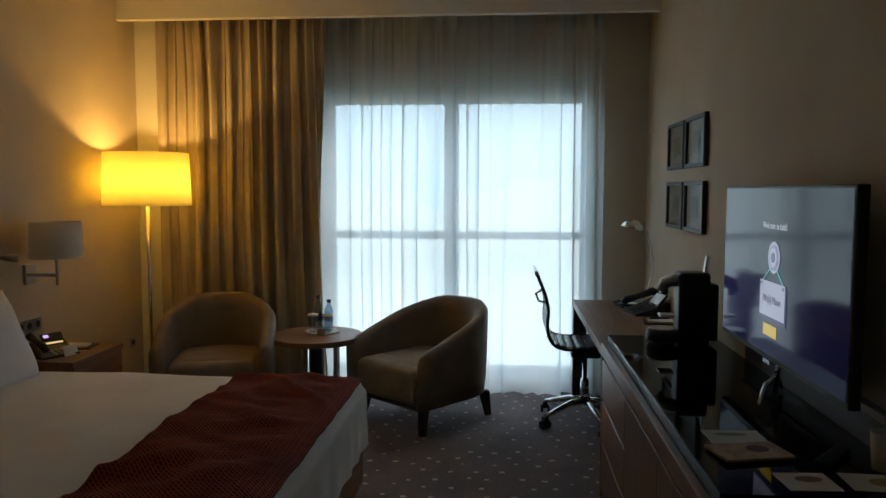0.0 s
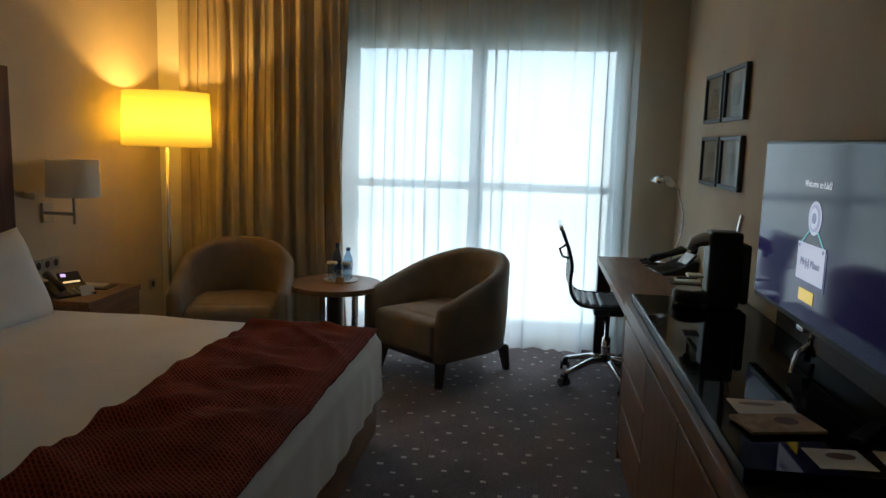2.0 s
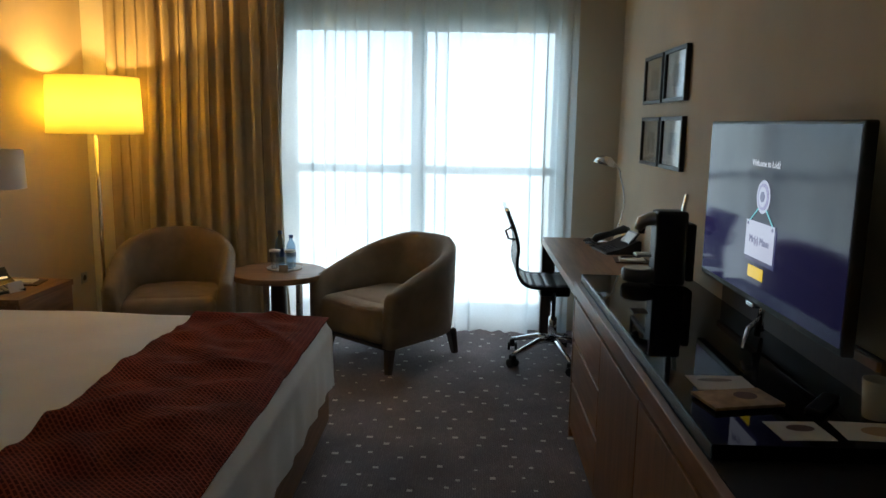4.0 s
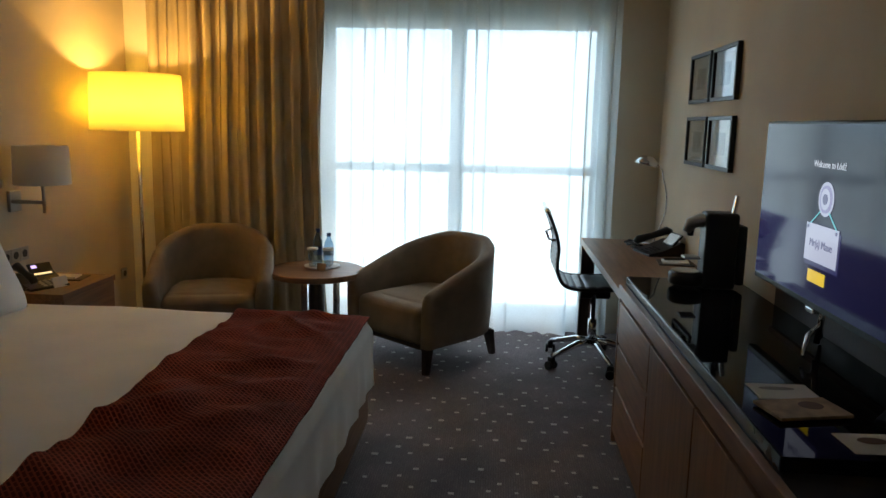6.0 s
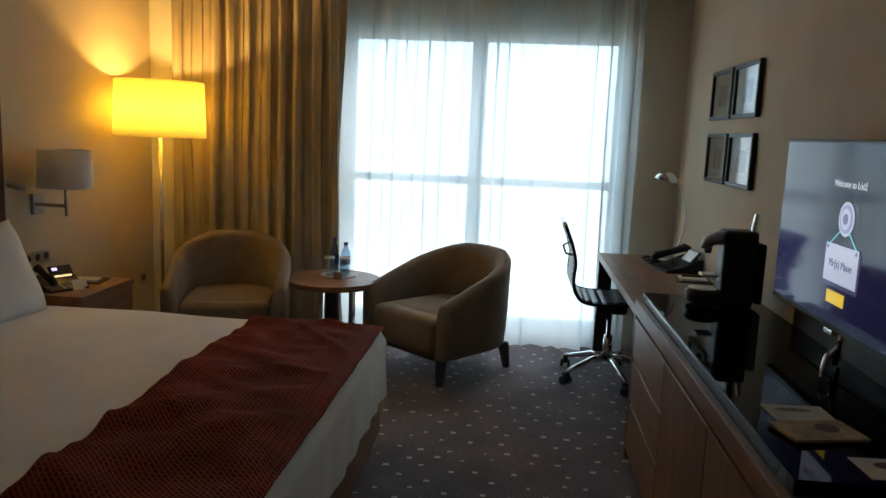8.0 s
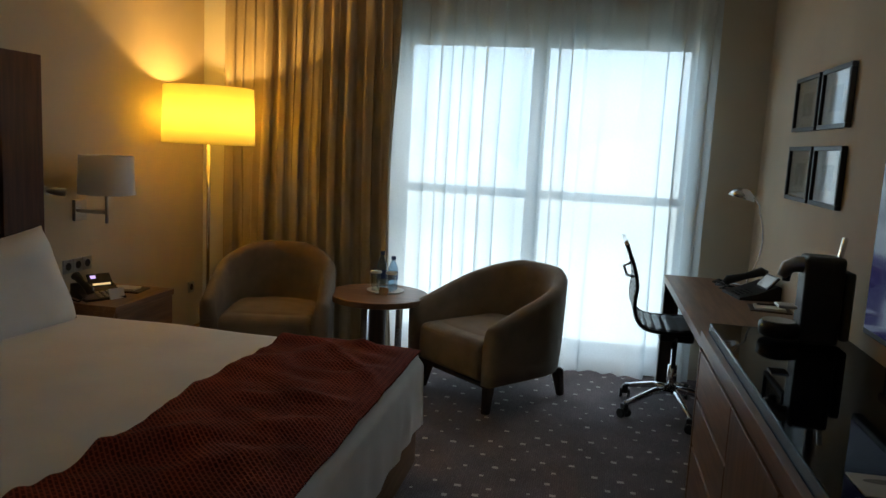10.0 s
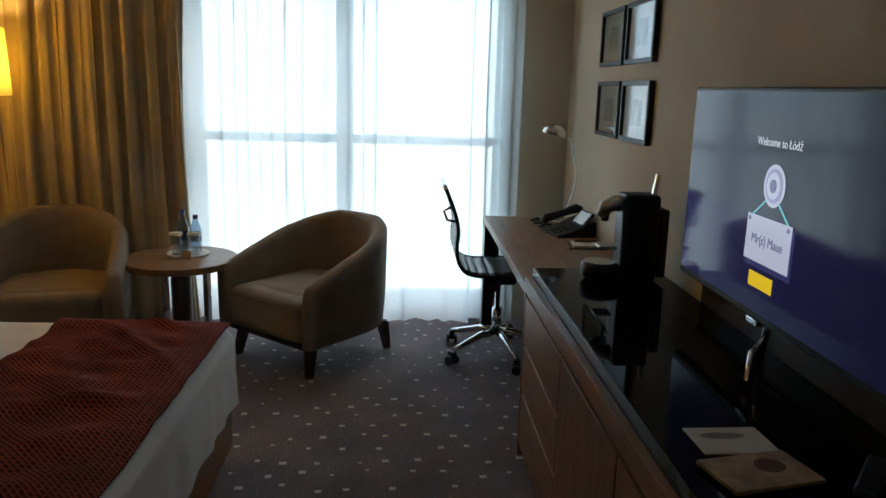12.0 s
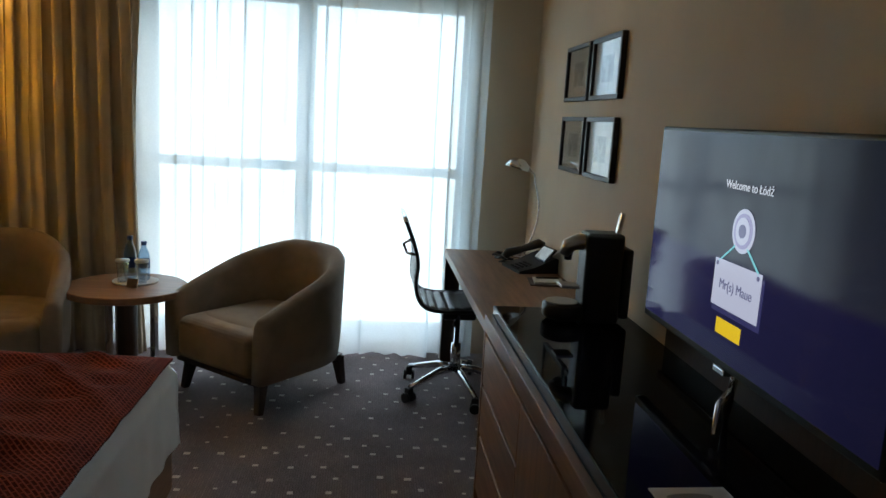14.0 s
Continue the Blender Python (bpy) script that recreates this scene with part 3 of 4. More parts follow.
part("bulb", lathe([(0, 0), (0.014, 0), (0.016, 0.02), (0.028, 0.06), (0.02, 0.09), (0, 0.1)], 14, (SX, SY, 1.30)), M_PAPER, sc, smooth=True)

rl = thing("reading_light", "small dark metal reading light on the headboard wall", "lamp", pose(XL, 3.42, 1.185))
part("mount", lathe([(0, 0), (0.022, 0), (0.022, 0.03), (0, 0.03)], 16), M_STEEL, rl).matrix_basis = pose(0, 0, 0, 0, 90, 0)
part("head", tubem([(0.03, 0, 0), (0.06, 0.01, 0.0), (0.12, 0.03, -0.005)], [0.008, 0.02, 0.024], 12), M_STEEL, rl, smooth=True)

fl = thing("floor_lamp", "tall steel floor lamp with a glowing yellow drum shade", "lamp", pose(LAMP_X, LAMP_Y, 0))
part("base", lathe([(0, 0), (0.15, 0), (0.15, 0.012), (0.145, 0.02), (0.02, 0.026), (0, 0.026)], 40), M_STEEL, fl, smooth=True)
part("pole", tubem([(0, 0, 0.02), (0, 0, 1.56)], 0.0125, 14), M_CHROME, fl, smooth=True)
part("shade", lathe([(0.302, 1.459), (0.290, 1.831), (0.286, 1.831), (0.298, 1.459), (0.302, 1.459)], 56), M_SHADE_LIT, fl, "glowing yellow fabric drum shade", smooth=True)
sp = bmesh.new()
for k in range(3):
    a = k * 2 * math.pi / 3 + 0.4
    tube(sp, [(0, 0, 1.54), (0.15 * math.cos(a), 0.15 * math.sin(a), 1.54), (0.297 * math.cos(a), 0.297 * math.sin(a), 1.49)], 0.003, 6)
part("spider", sp, M_STEEL, fl)
part("diffuser", lathe([(0.03, 1.500), (0.235, 1.500), (0.235, 1.503), (0.03, 1.503), (0.03, 1.500)], 48), M_DIFF, fl, "fabric diffuser under the shade", smooth=True)
part("bulb_holder", lathe([(0, 1.54), (0.018, 1.54), (0.018, 1.575), (0, 1.575)], 14), M_STEEL, fl)


# ---- armchairs ----
def armchair(label, m):
    c = thing("armchair", label, "armchair", m, "armchairs by the window")
    W, D, Z0 = 0.40, 0.375, 0.19

    def centre(s, grow):
        # U-shaped plan from one arm's front, round the back, to the other arm's front
        straight = 0.34
        r = W + grow
        arc = math.pi * r
        total = 2 * straight + arc
        p = s * total
        if p < straight:
            return Vector((-r, -D + p, 0)), Vector((-1, 0, 0))
        if p > straight + arc:
            return Vector((r, -D + total - p, 0)), Vector((1, 0, 0))
        a = math.pi - (p - straight) / r
        return Vector((r * math.cos(a), -D + straight + 0.98 * r * math.sin(a), 0)), Vector((math.cos(a), math.sin(a), 0))

    def top(s):
        e = abs(2 * s - 1)
        return 0.80 - 0.26 * max(0.0, (e - 0.18) / 0.82) ** 1.25

    bm = bmesh.new()
    NS, T = 72, 0.085
    rings = []
    for i in range(NS + 1):
        s = i / NS
        p, nrm = centre(s, 0.0)
        h = top(s)
        lean = 0.012 * (1 - abs(2 * s - 1))
        prof = [(-0.012, Z0), (-0.004, Z0 + 0.10), (0.0, 0.40), (0.002, h - 0.09), (0.002, h - 0.035), (-0.018, h - 0.008), (-0.043, h), (-0.068, h - 0.010), (-0.086, h - 0.04), (-0.094, h - 0.10), (-0.105, 0.42), (-0.105, Z0)]
        ring = []
        for o, z in prof:
            ring.append(bm.verts.new(p + nrm * (o + lean * (z - Z0) / 0.6) + Vector((0, 0, z))))
        rings.append(ring)
    n = len(rings[0])
    for a, b in zip(rings, rings[1:]):
        for k in range(n):
            bm.faces.new((a[k], a[(k + 1) % n], b[(k + 1) % n], b[k]))
    # rounded arm fronts
    for ring, d in ((rings[0], -1), (rings[-1], -1)):
        mid = Vector((sum(v.co.x for v in ring) / n, ring[0].co.y, 0))
        cap = [bm.verts.new(Vector((mid.x + (v.co.x - mid.x) * 0.62, v.co.y + d * 0.022, v.co.z - 0.016 * (v.co.z - Z0) / 0.4))) for v in ring]
        for k in range(n):
            bm.faces.new((ring[k], ring[(k + 1) % n], cap[(k + 1) % n], cap[k]))
        bm.faces.new(cap)
    part("shell", bm, M_CHAIR, c, "curved taupe tub back and arms", smooth=True)

    def cushion(u, v):
        a, b = 2 * u - 1, v
        wdt = 0.292 * (1 - 1.6 * max(0, b - 0.6) ** 2)
        return Vector((a * wdt, -D + 0.03 + 0.667 * b * (1 - 0.10 * a * a * (b > 0.5)), 0.425 + 0.022 * (1 - a * a) * math.sin(math.pi * min(1, b + 0.25)) - 0.03 * (1 - smooth_step(0, 0.12, b)) - 0.01 * smooth_step(0.9, 1, abs(a))))

    part("seat_cushion", sheet(20, 24, cushion, 0.05), M_CHAIR, c, smooth=True)
    part("front_panel", boxm(-0.297, 0.297, -D - 0.024, 0.22, Z0, 0.432, bevel=0.055, seg=5), M_CHAIR, c)
    part("base_frame", boxm(-0.315, 0.315, -D + 0.0, 0.225, Z0 - 0.022, Z0 + 0.004, bevel=0.004), M_WOOD_DARK, c)
    for sx, sy in ((-1, -1), (1, -1), (-1, 1), (1, 1)):
        top_p = Vector((sx * 0.28, -0.305 if sy < 0 else 0.225, Z0 - 0.018))
        foot = Vector((sx * (0.30 if sy < 0 else 0.285), -0.335 if sy < 0 else 0.26, 0.0))
        part("leg", tubem([top_p, foot], [0.036, 0.023], 4), M_WOOD_DARK, c)
    return c


armchair("taupe upholstered tub armchair on dark tapered legs", pose(-0.38, 4.55, 0, 0, 0, -40) @ Matrix.Diagonal((1.01, 1.1, 1.0, 1.0)))
armchair("taupe upholstered tub armchair beside the floor lamp", pose(-1.865, 4.46, 0, 0, 0, 14) @ Matrix.Diagonal((0.97, 1.02, 1.02, 1.0)))

# ---- side table ----
TX, TY, TZ = -1.195, 4.58, 0.55
st = thing("side_table", "round walnut side table on steel legs", "table", pose(TX, TY, 0))
part("tabletop", lathe([(0, TZ - 0.04), (0.32, TZ - 0.04), (0.327, TZ - 0.036), (0.327, TZ - 0.004), (0.323, TZ), (0, TZ)], 64), M_WOOD_X, st)
for a in (-100, 55, 125):
    part("leg", boxm(0.17, 0.20, -0.02, 0.02, 0.012, TZ - 0.04, bevel=0.002, m=pose(0, 0, 0, 0, 0, a)), M_CHROME, st)
part("base_ring", lathe([(0.16, 0.0), (0.26, 0.0), (0.26, 0.012), (0.16, 0.012), (0.16, 0.0)], 48), M_CHROME, st)
part("column", lathe([(0, 0.012), (0.055, 0.012), (0.055, TZ - 0.04), (0, TZ - 0.04)], 24), M_WOOD_DARK, st)
ct = tagged(part("tray", lathe([(0, 0), (0.12, 0), (0.125, 0.008), (0.118, 0.008), (0, 0.004)], 32), M_PAPER), "small round white tray on the side table", "tray")
ct.matrix_basis = pose(TX + 0.02, TY + 0.09, TZ)


def bottle(x, y, s=1.0):
    b = thing("water_bottle", "clear plastic water bottle with dark blue cap on the tray", "bottle", pose(x, y, TZ + 0.008), "water bottles")
    part("body", lathe([(0, 0), (0.030, 0), (0.033, 0.01), (0.033, 0.05), (0.031, 0.055), (0.033, 0.06), (0.033, 0.14 * s), (0.026, 0.165 * s), (0.014, 0.19 * s), (0.013, 0.205 * s), (0, 0.205 * s)], 24), M_BOTTLE, b, smooth=True)
    part("label_band", lathe([(0.0335, 0.07), (0.0335, 0.12)], 24), M_BLUE, b, "dark blue label band", smooth=True)
    part("cap", lathe([(0, 0.203 * s), (0.0155, 0.203 * s), (0.0155, 0.225 * s), (0, 0.225 * s)], 16), M_BLUE, b, "dark blue cap")


bottle(TX - 0.02, TY + 0.13, 1.12)
bottle(TX + 0.06, TY + 0.12, 1.0)
for gx in (TX - 0.035, TX + 0.07):
    g = thing("drinking_glass", "clear glass covered with a white paper lid", "glass", pose(gx, TY + 0.04, TZ + 0.008), "glasses on the side table")
    part("tumbler", lathe([(0, 0), (0.027, 0), (0.034, 0.125), (0.0325, 0.125), (0.026, 0.006), (0, 0.006)], 24), M_TUMBLER, g, smooth=True)
    part("paper_lid", lathe([(0.038, 0.118), (0.038, 0.13), (0, 0.132)], 24), M_PAPER, g, "white paper lid", smooth=True)
tc_ = tagged(part("tent_card", boxm(-0.032, 0.032, -0.003, 0.003, 0, 0.05, m=pose(0, 0, 0, -18, 0, 0)), M_TAN), "small tan folded card on the side table", "card")
tc_.matrix_basis = pose(TX + 0.045, TY - 0.06, TZ, 0, 0, -14)

# ---- desk ----
DX, DY0, DY1, DZ = 0.632, 3.235, 4.95, 0.77
dk = thing("desk", "walnut writing desk against the wall", "desk", pose(0, 0, 0))
part("top", boxm(DX, XR - 0.002, DY0, DY1, DZ - 0.045, DZ, bevel=0.003), M_WOOD_Y, dk)
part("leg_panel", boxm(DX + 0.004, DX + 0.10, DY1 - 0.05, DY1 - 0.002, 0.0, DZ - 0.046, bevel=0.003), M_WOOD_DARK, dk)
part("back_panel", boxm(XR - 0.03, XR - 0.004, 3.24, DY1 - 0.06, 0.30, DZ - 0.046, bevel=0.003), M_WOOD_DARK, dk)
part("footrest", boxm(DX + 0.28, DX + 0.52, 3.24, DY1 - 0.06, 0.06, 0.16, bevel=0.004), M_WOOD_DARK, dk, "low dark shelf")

# ---- cabinet below the television ----
CX, CY0, CY1 = 0.632, 0.58, 3.23
cb = thing("cabinet", "long low walnut cabinet with drawers and doors", "cabinet", pose(0, 0, 0))
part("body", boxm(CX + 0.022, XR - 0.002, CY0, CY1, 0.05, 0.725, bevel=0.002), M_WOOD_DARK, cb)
part("plinth", boxm(CX + 0.05, XR - 0.01, CY0 + 0.01, CY1 - 0.01, 0.0, 0.05), M_WOOD_DARK, cb)
part("end_panel", boxm(CX - 0.002, XR - 0.003, CY1 + 0.0005, CY1 + 0.0045, 0.0, 0.735), M_WOOD_Z, cb)
part("end_stile", boxm(CX - 0.002, CX + 0.021, CY1 - 0.02, CY1, 0.0, 0.735, bevel=0.002), M_WOOD_Z, cb)
part("front_lip", boxm(CX - 0.004, CX + 0.024, CY0, CY1 + 0.003, 0.74, DZ + 0.035, bevel=0.003), M_WOOD_Y, cb)
part("top", boxm(CX + 0.0245, XR - 0.003, CY0, CY1 + 0.003, 0.74, DZ + 0.034, bevel=0.002), M_SOFTBLACK, cb, "black cabinet top")
part("upstand", boxm(XR - 0.016, XR - 0.002, 1.5, 2.74, DZ + 0.036, 0.965, bevel=0.002), M_WOOD_DARK, cb, "dark upstand against the wall")
part("upstand_rail", boxm(XR - 0.03, XR - 0.016, 1.5, 2.74, 0.935, 0.962, bevel=0.003), M_WOOD_Y, cb, "walnut rail")
YD = 2.485
for z0, z1 in ((0.52, 0.72), (0.305, 0.505), (0.055, 0.29)):
    part("drawer", boxm(CX, CX + 0.021, YD + 0.004, CY1 - 0.024, z0, z1, bevel=0.003), M_WOOD_Y, cb)
for y0, y1 in ((1.82, YD), (1.15, 1.82), (CY0, 1.15)):
    part("door", boxm(CX, CX + 0.021, y0 + 0.004, y1 - 0.004, 0.055, 0.72, bevel=0.003), M_WOOD_Z, cb)
gt = thing("glass_top", "polished black glass sheet lying on the cabinet", "glass top", pose(0, 0, 0))
GZ = DZ + 0.035
part("sheet", boxm(CX + 0.03, XR - 0.018, 1.22, CY1 - 0.01, GZ + 0.0005, GZ + 0.038, bevel=0.002), M_GLASSTOP, gt)
part("edge_strip", boxm(CX + 0.026, CX + 0.0295, 1.22, CY1 - 0.01, GZ + 0.004, GZ + 0.037, bevel=0.001), M_GLASSEDGE, gt, "pale ground glass edge")
GZ += 0.038

# ---- television ----
TVX, TY0, TY1, TZ0, TZ1 = 1.088, 1.432, 2.602, 0.976, 1.583
tv = thing("television", "large flat television showing a blue welcome screen", "television", pose(-0.035, 0.025, 0.008))
part("case", boxm(TVX, TVX + 0.035, TY0, TY1, TZ0, TZ1, bevel=0.006), M_BLACK, tv)
part("rear_bulge", boxm(TVX + 0.034, TVX + 0.07, TY0 + 0.2, TY1 - 0.2, TZ0 + 0.08, TZ1 - 0.2, bevel=0.015), M_BLACK, tv)
m_scr = bpy.data.materials.new("screen_glow")
m_scr.use_nodes = True
sn, sl = m_scr.node_tree.nodes, m_scr.node_tree.links
sb = sn["Principled BSDF"]
sb.inputs["Base Color"].default_value = (0.008, 0.008, 0.01, 1)
sb.inputs["Roughness"].default_value = 0.08
sb.inputs["Specular IOR Level"].default_value = 0.22
tc, sep, rp = sn.new("ShaderNodeTexCoord"), sn.new("ShaderNodeSeparateXYZ"), sn.new("ShaderNodeValToRGB")
sl.new(tc.outputs["Generated"], sep.inputs[0])
rp.color_ramp.elements[0].position, rp.color_ramp.elements[1].position = 0.0, 1.0
rp.color_ramp.elements[0].color = (0.024, 0.024, 0.085, 1)
rp.color_ramp.elements[1].color = (0.042, 0.054, 0.08, 1)
e = rp.color_ramp.elements.new(0.42)
e.color = (0.028, 0.027, 0.105, 1)
e = rp.color_ramp.elements.new(0.46)
e.color = (0.05, 0.058, 0.10, 1)
sl.new(sep.outputs[2], rp.inputs[0])
dim, mulc = sn.new("ShaderNodeMapRange"), sn.new("ShaderNodeMixRGB")
dim.inputs[3].default_value, dim.inputs[4].default_value = 0.35, 0.95
mulc.blend_type = "MULTIPLY"
mulc.inputs[0].default_value = 1.0
sl.new(sep.outputs[1], dim.inputs[0])
sl.new(rp.outputs[0], mulc.inputs[1])
sl.new(dim.outputs[0], mulc.inputs[2])
sl.new(mulc.outputs[0], sb.inputs["Emission Color"])
sb.inputs["Emission Strength"].default_value = 0.4
scr = part("screen", boxm(TVX - 0.002, TVX + 0.0, TY0 + 0.012, TY1 - 0.012, TZ0 + 0.022, TZ1 - 0.012), m_scr, tv, "glossy lit screen")
E_WHITE, E_LILAC, E_GREY = emit("screen_white", (0.62, 0.66, 0.85), 0.4), emit("screen_lilac", (0.36, 0.36, 0.62), 0.4), emit("screen_shadow", (0.03, 0.03, 0.10), 0.6)
E_TEXT, E_YEL, E_CYAN, E_INK = emit("screen_text", (0.75, 0.8, 0.9), 0.4), emit("screen_yellow", (0.80, 0.55, 0.02), 0.5), emit("screen_cyan", (0.2, 0.55, 0.6), 0.6), emit("screen_ink", (0.12, 0.13, 0.25), 0.5)
SXF = TVX - 0.0025


def on_screen(name, y0, y1, z0, z1, material, dx=0.0, label="", m=None):
    return part(name, boxm(SXF - 0.0012 - dx, SXF - dx, y0, y1, z0, z1, m=m), material, scr, label)


face = Matrix(((0, 0, -1, 0), (-1, 0, 0, 0), (0, 1, 0, 0), (0, 0, 0, 1)))
lettering("welcome_text", "Welcome to \u0141\u00f3d\u017a", 0.031, E_TEXT, scr, Matrix.Translation((SXF - 0.0015, 2.015, 1.444)) @ face, "pale welcome lettering")
on_screen("sign_shadow", 1.889, 2.133, 1.115, 1.24, E_GREY, 0.0)
on_screen("sign", 1.90, 2.137, 1.13, 1.252, E_WHITE, 0.0015, "white hanging sign")
lettering("sign_text", "Mr(s) Maue", 0.036, E_INK, scr, Matrix.Translation((SXF - 0.0035, 2.018, 1.19)) @ face, "dark lettering on the sign")
on_screen("button", 1.97, 2.098, 1.062, 1.102, E_YEL, 0.0, "yellow button")
for nm, r, mt, dx in (("knob", 0.055, E_WHITE, 0.0006), ("knob_ring", 0.044, E_LILAC, 0.0018), ("knob_hub", 0.034, E_WHITE, 0.003), ("knob_centre", 0.017, E_INK, 0.0042)):
    part(nm, lathe([(0, 0), (r, 0), (r, 0.001), (0, 0.001)], 32), mt, scr).matrix_basis = pose(SXF - dx, 2.015, 1.337, 0, -90, 0)
for y in (1.915, 2.122):
    part("string", tubem([(SXF - 0.001, 2.015 + 0.3 * (y - 2.015), 1.297), (SXF - 0.001, y, 1.245)], 0.0022, 6), E_CYAN, scr)
    part("pin", lathe([(0, 0), (0.006, 0), (0.006, 0.001), (0, 0.001)], 12), E_INK, scr).matrix_basis = pose(SXF - 0.0034, y, 1.240, 0, -90, 0)
part("logo_clip", boxm(TVX - 0.006, TVX + 0.02, 2.024, 2.084, TZ0 - 0.014, TZ0 + 0.002, bevel=0.003), M_CHROME, tv, "small chrome badge")
part("neck", tubem([(TVX + 0.03, 2.03, TZ0 + 0.1), (TVX + 0.03, 2.03, TZ0 - 0.02), (TVX + 0.02, 2.03, GZ + 0.022)], 0.010, 12), M_CHROME, tv, smooth=True)
part("foot_arm", tubem([(TVX + 0.02, 2.03, GZ + 0.075), (TVX - 0.03, 1.98, GZ + 0.06), (TVX - 0.07, 1.91, GZ + 0.012)], [0.011, 0.009, 0.006], 10), M_CHROME, tv, "chrome stand arm", smooth=True)
part("foot_arm", tubem([(TVX + 0.02, 2.03, GZ + 0.075), (TVX + 0.06, 2.10, GZ + 0.05), (TVX + 0.09, 2.16, GZ + 0.008)], [0.010, 0.009, 0.006], 10), M_CHROME, tv, "chrome stand arm", smooth=True)

# ---- coffee machine ----
cm = thing("coffee_machine", "black capsule coffee machine with chrome lever on the glass top", "coffee machine", pose(0.942, 3.04, GZ))
part("body", boxm(0.01, 0.155, -0.06, 0.06, 0.0, 0.345, bevel=0.016, seg=3), M_BLACK, cm)
part("head", tubem([(0.10, 0, 0.30), (-0.01, 0, 0.305), (-0.045, 0, 0.29), (-0.062, 0, 0.25)], [0.032, 0.032, 0.03, 0.02], 16), M_STEEL, cm, "rounded chrome brew head", smooth=True)
part("spout", tubem([(-0.045, 0, 0.285), (-0.045, 0, 0.235)], [0.020, 0.014], 12), M_BLACK, cm, smooth=True)
part("lever", boxm(-0.006, 0.012, -0.012, 0.012, 0.335, 0.425, bevel=0.004, m=pose(0.09, 0, 0, 0, 8, 0)), M_CHROME, cm, "upright chrome lever")
part("drip_tray", lathe([(0, 0), (0.075, 0), (0.082, 0.01), (0.082, 0.05), (0.074, 0.058), (0, 0.058)], 28, (-0.045, 0, 0.012)), M_BLACK, cm, smooth=True)
part("grid", lathe([(0, 0), (0.062, 0), (0.062, 0.004), (0, 0.004)], 28, (-0.055, 0, 0.071)), M_STEEL, cm)
part("cup_support", boxm(-0.07, 0.0, -0.04, 0.04, 0.13, 0.142, bevel=0.004), M_STEEL, cm)
part("water_tank", boxm(0.157, 0.195, -0.055, 0.055, 0.02, 0.29, bevel=0.012), M_SOFTBLACK, cm)

# ---- desk things ----
dl = thing("desk_lamp", "chrome arc desk lamp with a dome head on the desk", "lamp", pose(1.09, 4.80, DZ))
part("base", lathe([(0, 0), (0.085, 0), (0.085, 0.008), (0.06, 0.018), (0.012, 0.024), (0, 0.024)], 32), M_CHROME, dl, smooth=True)
arc = [(0.02 + 0.07 * math.sin(math.pi * k / 16 * 1.02), 0, 0.02 + 0.53 * k / 16) for k in range(14)]
arc += [(0.05, 0, 0.50), (0.01, 0, 0.545), (-0.03, 0, 0.56)]
part("stem", tubem(arc, 0.006, 8), M_CHROME, dl, smooth=True)
part("head", lathe([(0.0, 0.066), (0.036, 0.06), (0.066, 0.036), (0.08, 0.0), (0.076, 0.0), (0.063, 0.033), (0.034, 0.056), (0, 0.06)], 28), M_CHROME, dl, "chrome dome head", smooth=True).matrix_basis = pose(-0.065, 0, 0.535, 0, 14, 0)
telephone("telephone", "black desk telephone with raised grey display", pose(1.055, 4.38, DZ, 0, 0, -78) @ Matrix.Scale(1.15, 4), M_DISP1)
np2 = thing("notepad", "white notepad with a pen on the desk", "notepad", pose(1.08, 4.03, DZ, 0, 0, -6))
part("tray", boxm(-0.10, 0.10, -0.09, 0.09, 0, 0.006, bevel=0.002), M_WOOD_DARK, np2)
part("sheets", boxm(-0.075, 0.075, -0.06, 0.06, 0.006, 0.016, bevel=0.001), M_PAPER, np2)
part("pen", tubem([(-0.06, 0.02, 0.021), (0.06, 0.045, 0.021)], 0.005, 8), M_BLACK, np2, smooth=True)
cable = [(0.95 + 0.05 * math.sin(k * 1.7), 4.60 + 0.014 * k + 0.03 * math.cos(k * 2.3), DZ + 0.009 + 0.006 * (k % 3)) for k in range(14)]
tagged(part("cable", tubem(cable, 0.008, 8), M_BLACK, smooth=True), "coiled black cable lying on the desk", "cable")

# ---- things on the glass top ----
def leaflet(name, label, x, y, rz, w, h, material, blotch=None, z=0.0, t=0.004):
    l = thing(name, label, "leaflet", pose(x, y, GZ + z, 0, 0, rz))
    part("cover", boxm(-w / 2, w / 2, -h / 2, h / 2, 0.0003, t, bevel=0.0008), material, l)
    if blotch:
        bx, by, bw, bh, bmt = blotch
        part("print", lathe([(0, t + 0.0002), (1, t + 0.0002), (1, t + 0.0006), (0, t + 0.0006)], 14), bmt, l).matrix_basis = Matrix.Translation((bx, by, 0)) @ Matrix.Diagonal((bw, bh, 1, 1))
    return l


leaflet("brochure", "pale brochure with printed cover on the glass top", 0.82, 1.645, 2, 0.165, 0.12, M_PAPER, (-0.01, 0.02, 0.05, 0.014, M_PRINT))
leaflet("magazine", "tan magazine lying across a brochure", 0.815, 1.50, 13, 0.20, 0.125, M_TAN, (0.03, 0.01, 0.032, 0.028, M_BROWN), z=0.0045, t=0.009)
leaflet("card", "white card with a small brown picture", 0.898, 1.313, 3, 0.13, 0.115, M_PAPER, (0.01, 0.015, 0.035, 0.02, M_BROWN), t=0.002)
leaflet("card", "white card with a tan picture near the glass edge", 1.07, 1.32, -3, 0.15, 0.115, M_PAPER, (0.03, 0.0, 0.05, 0.03, M_TAN), t=0.002)
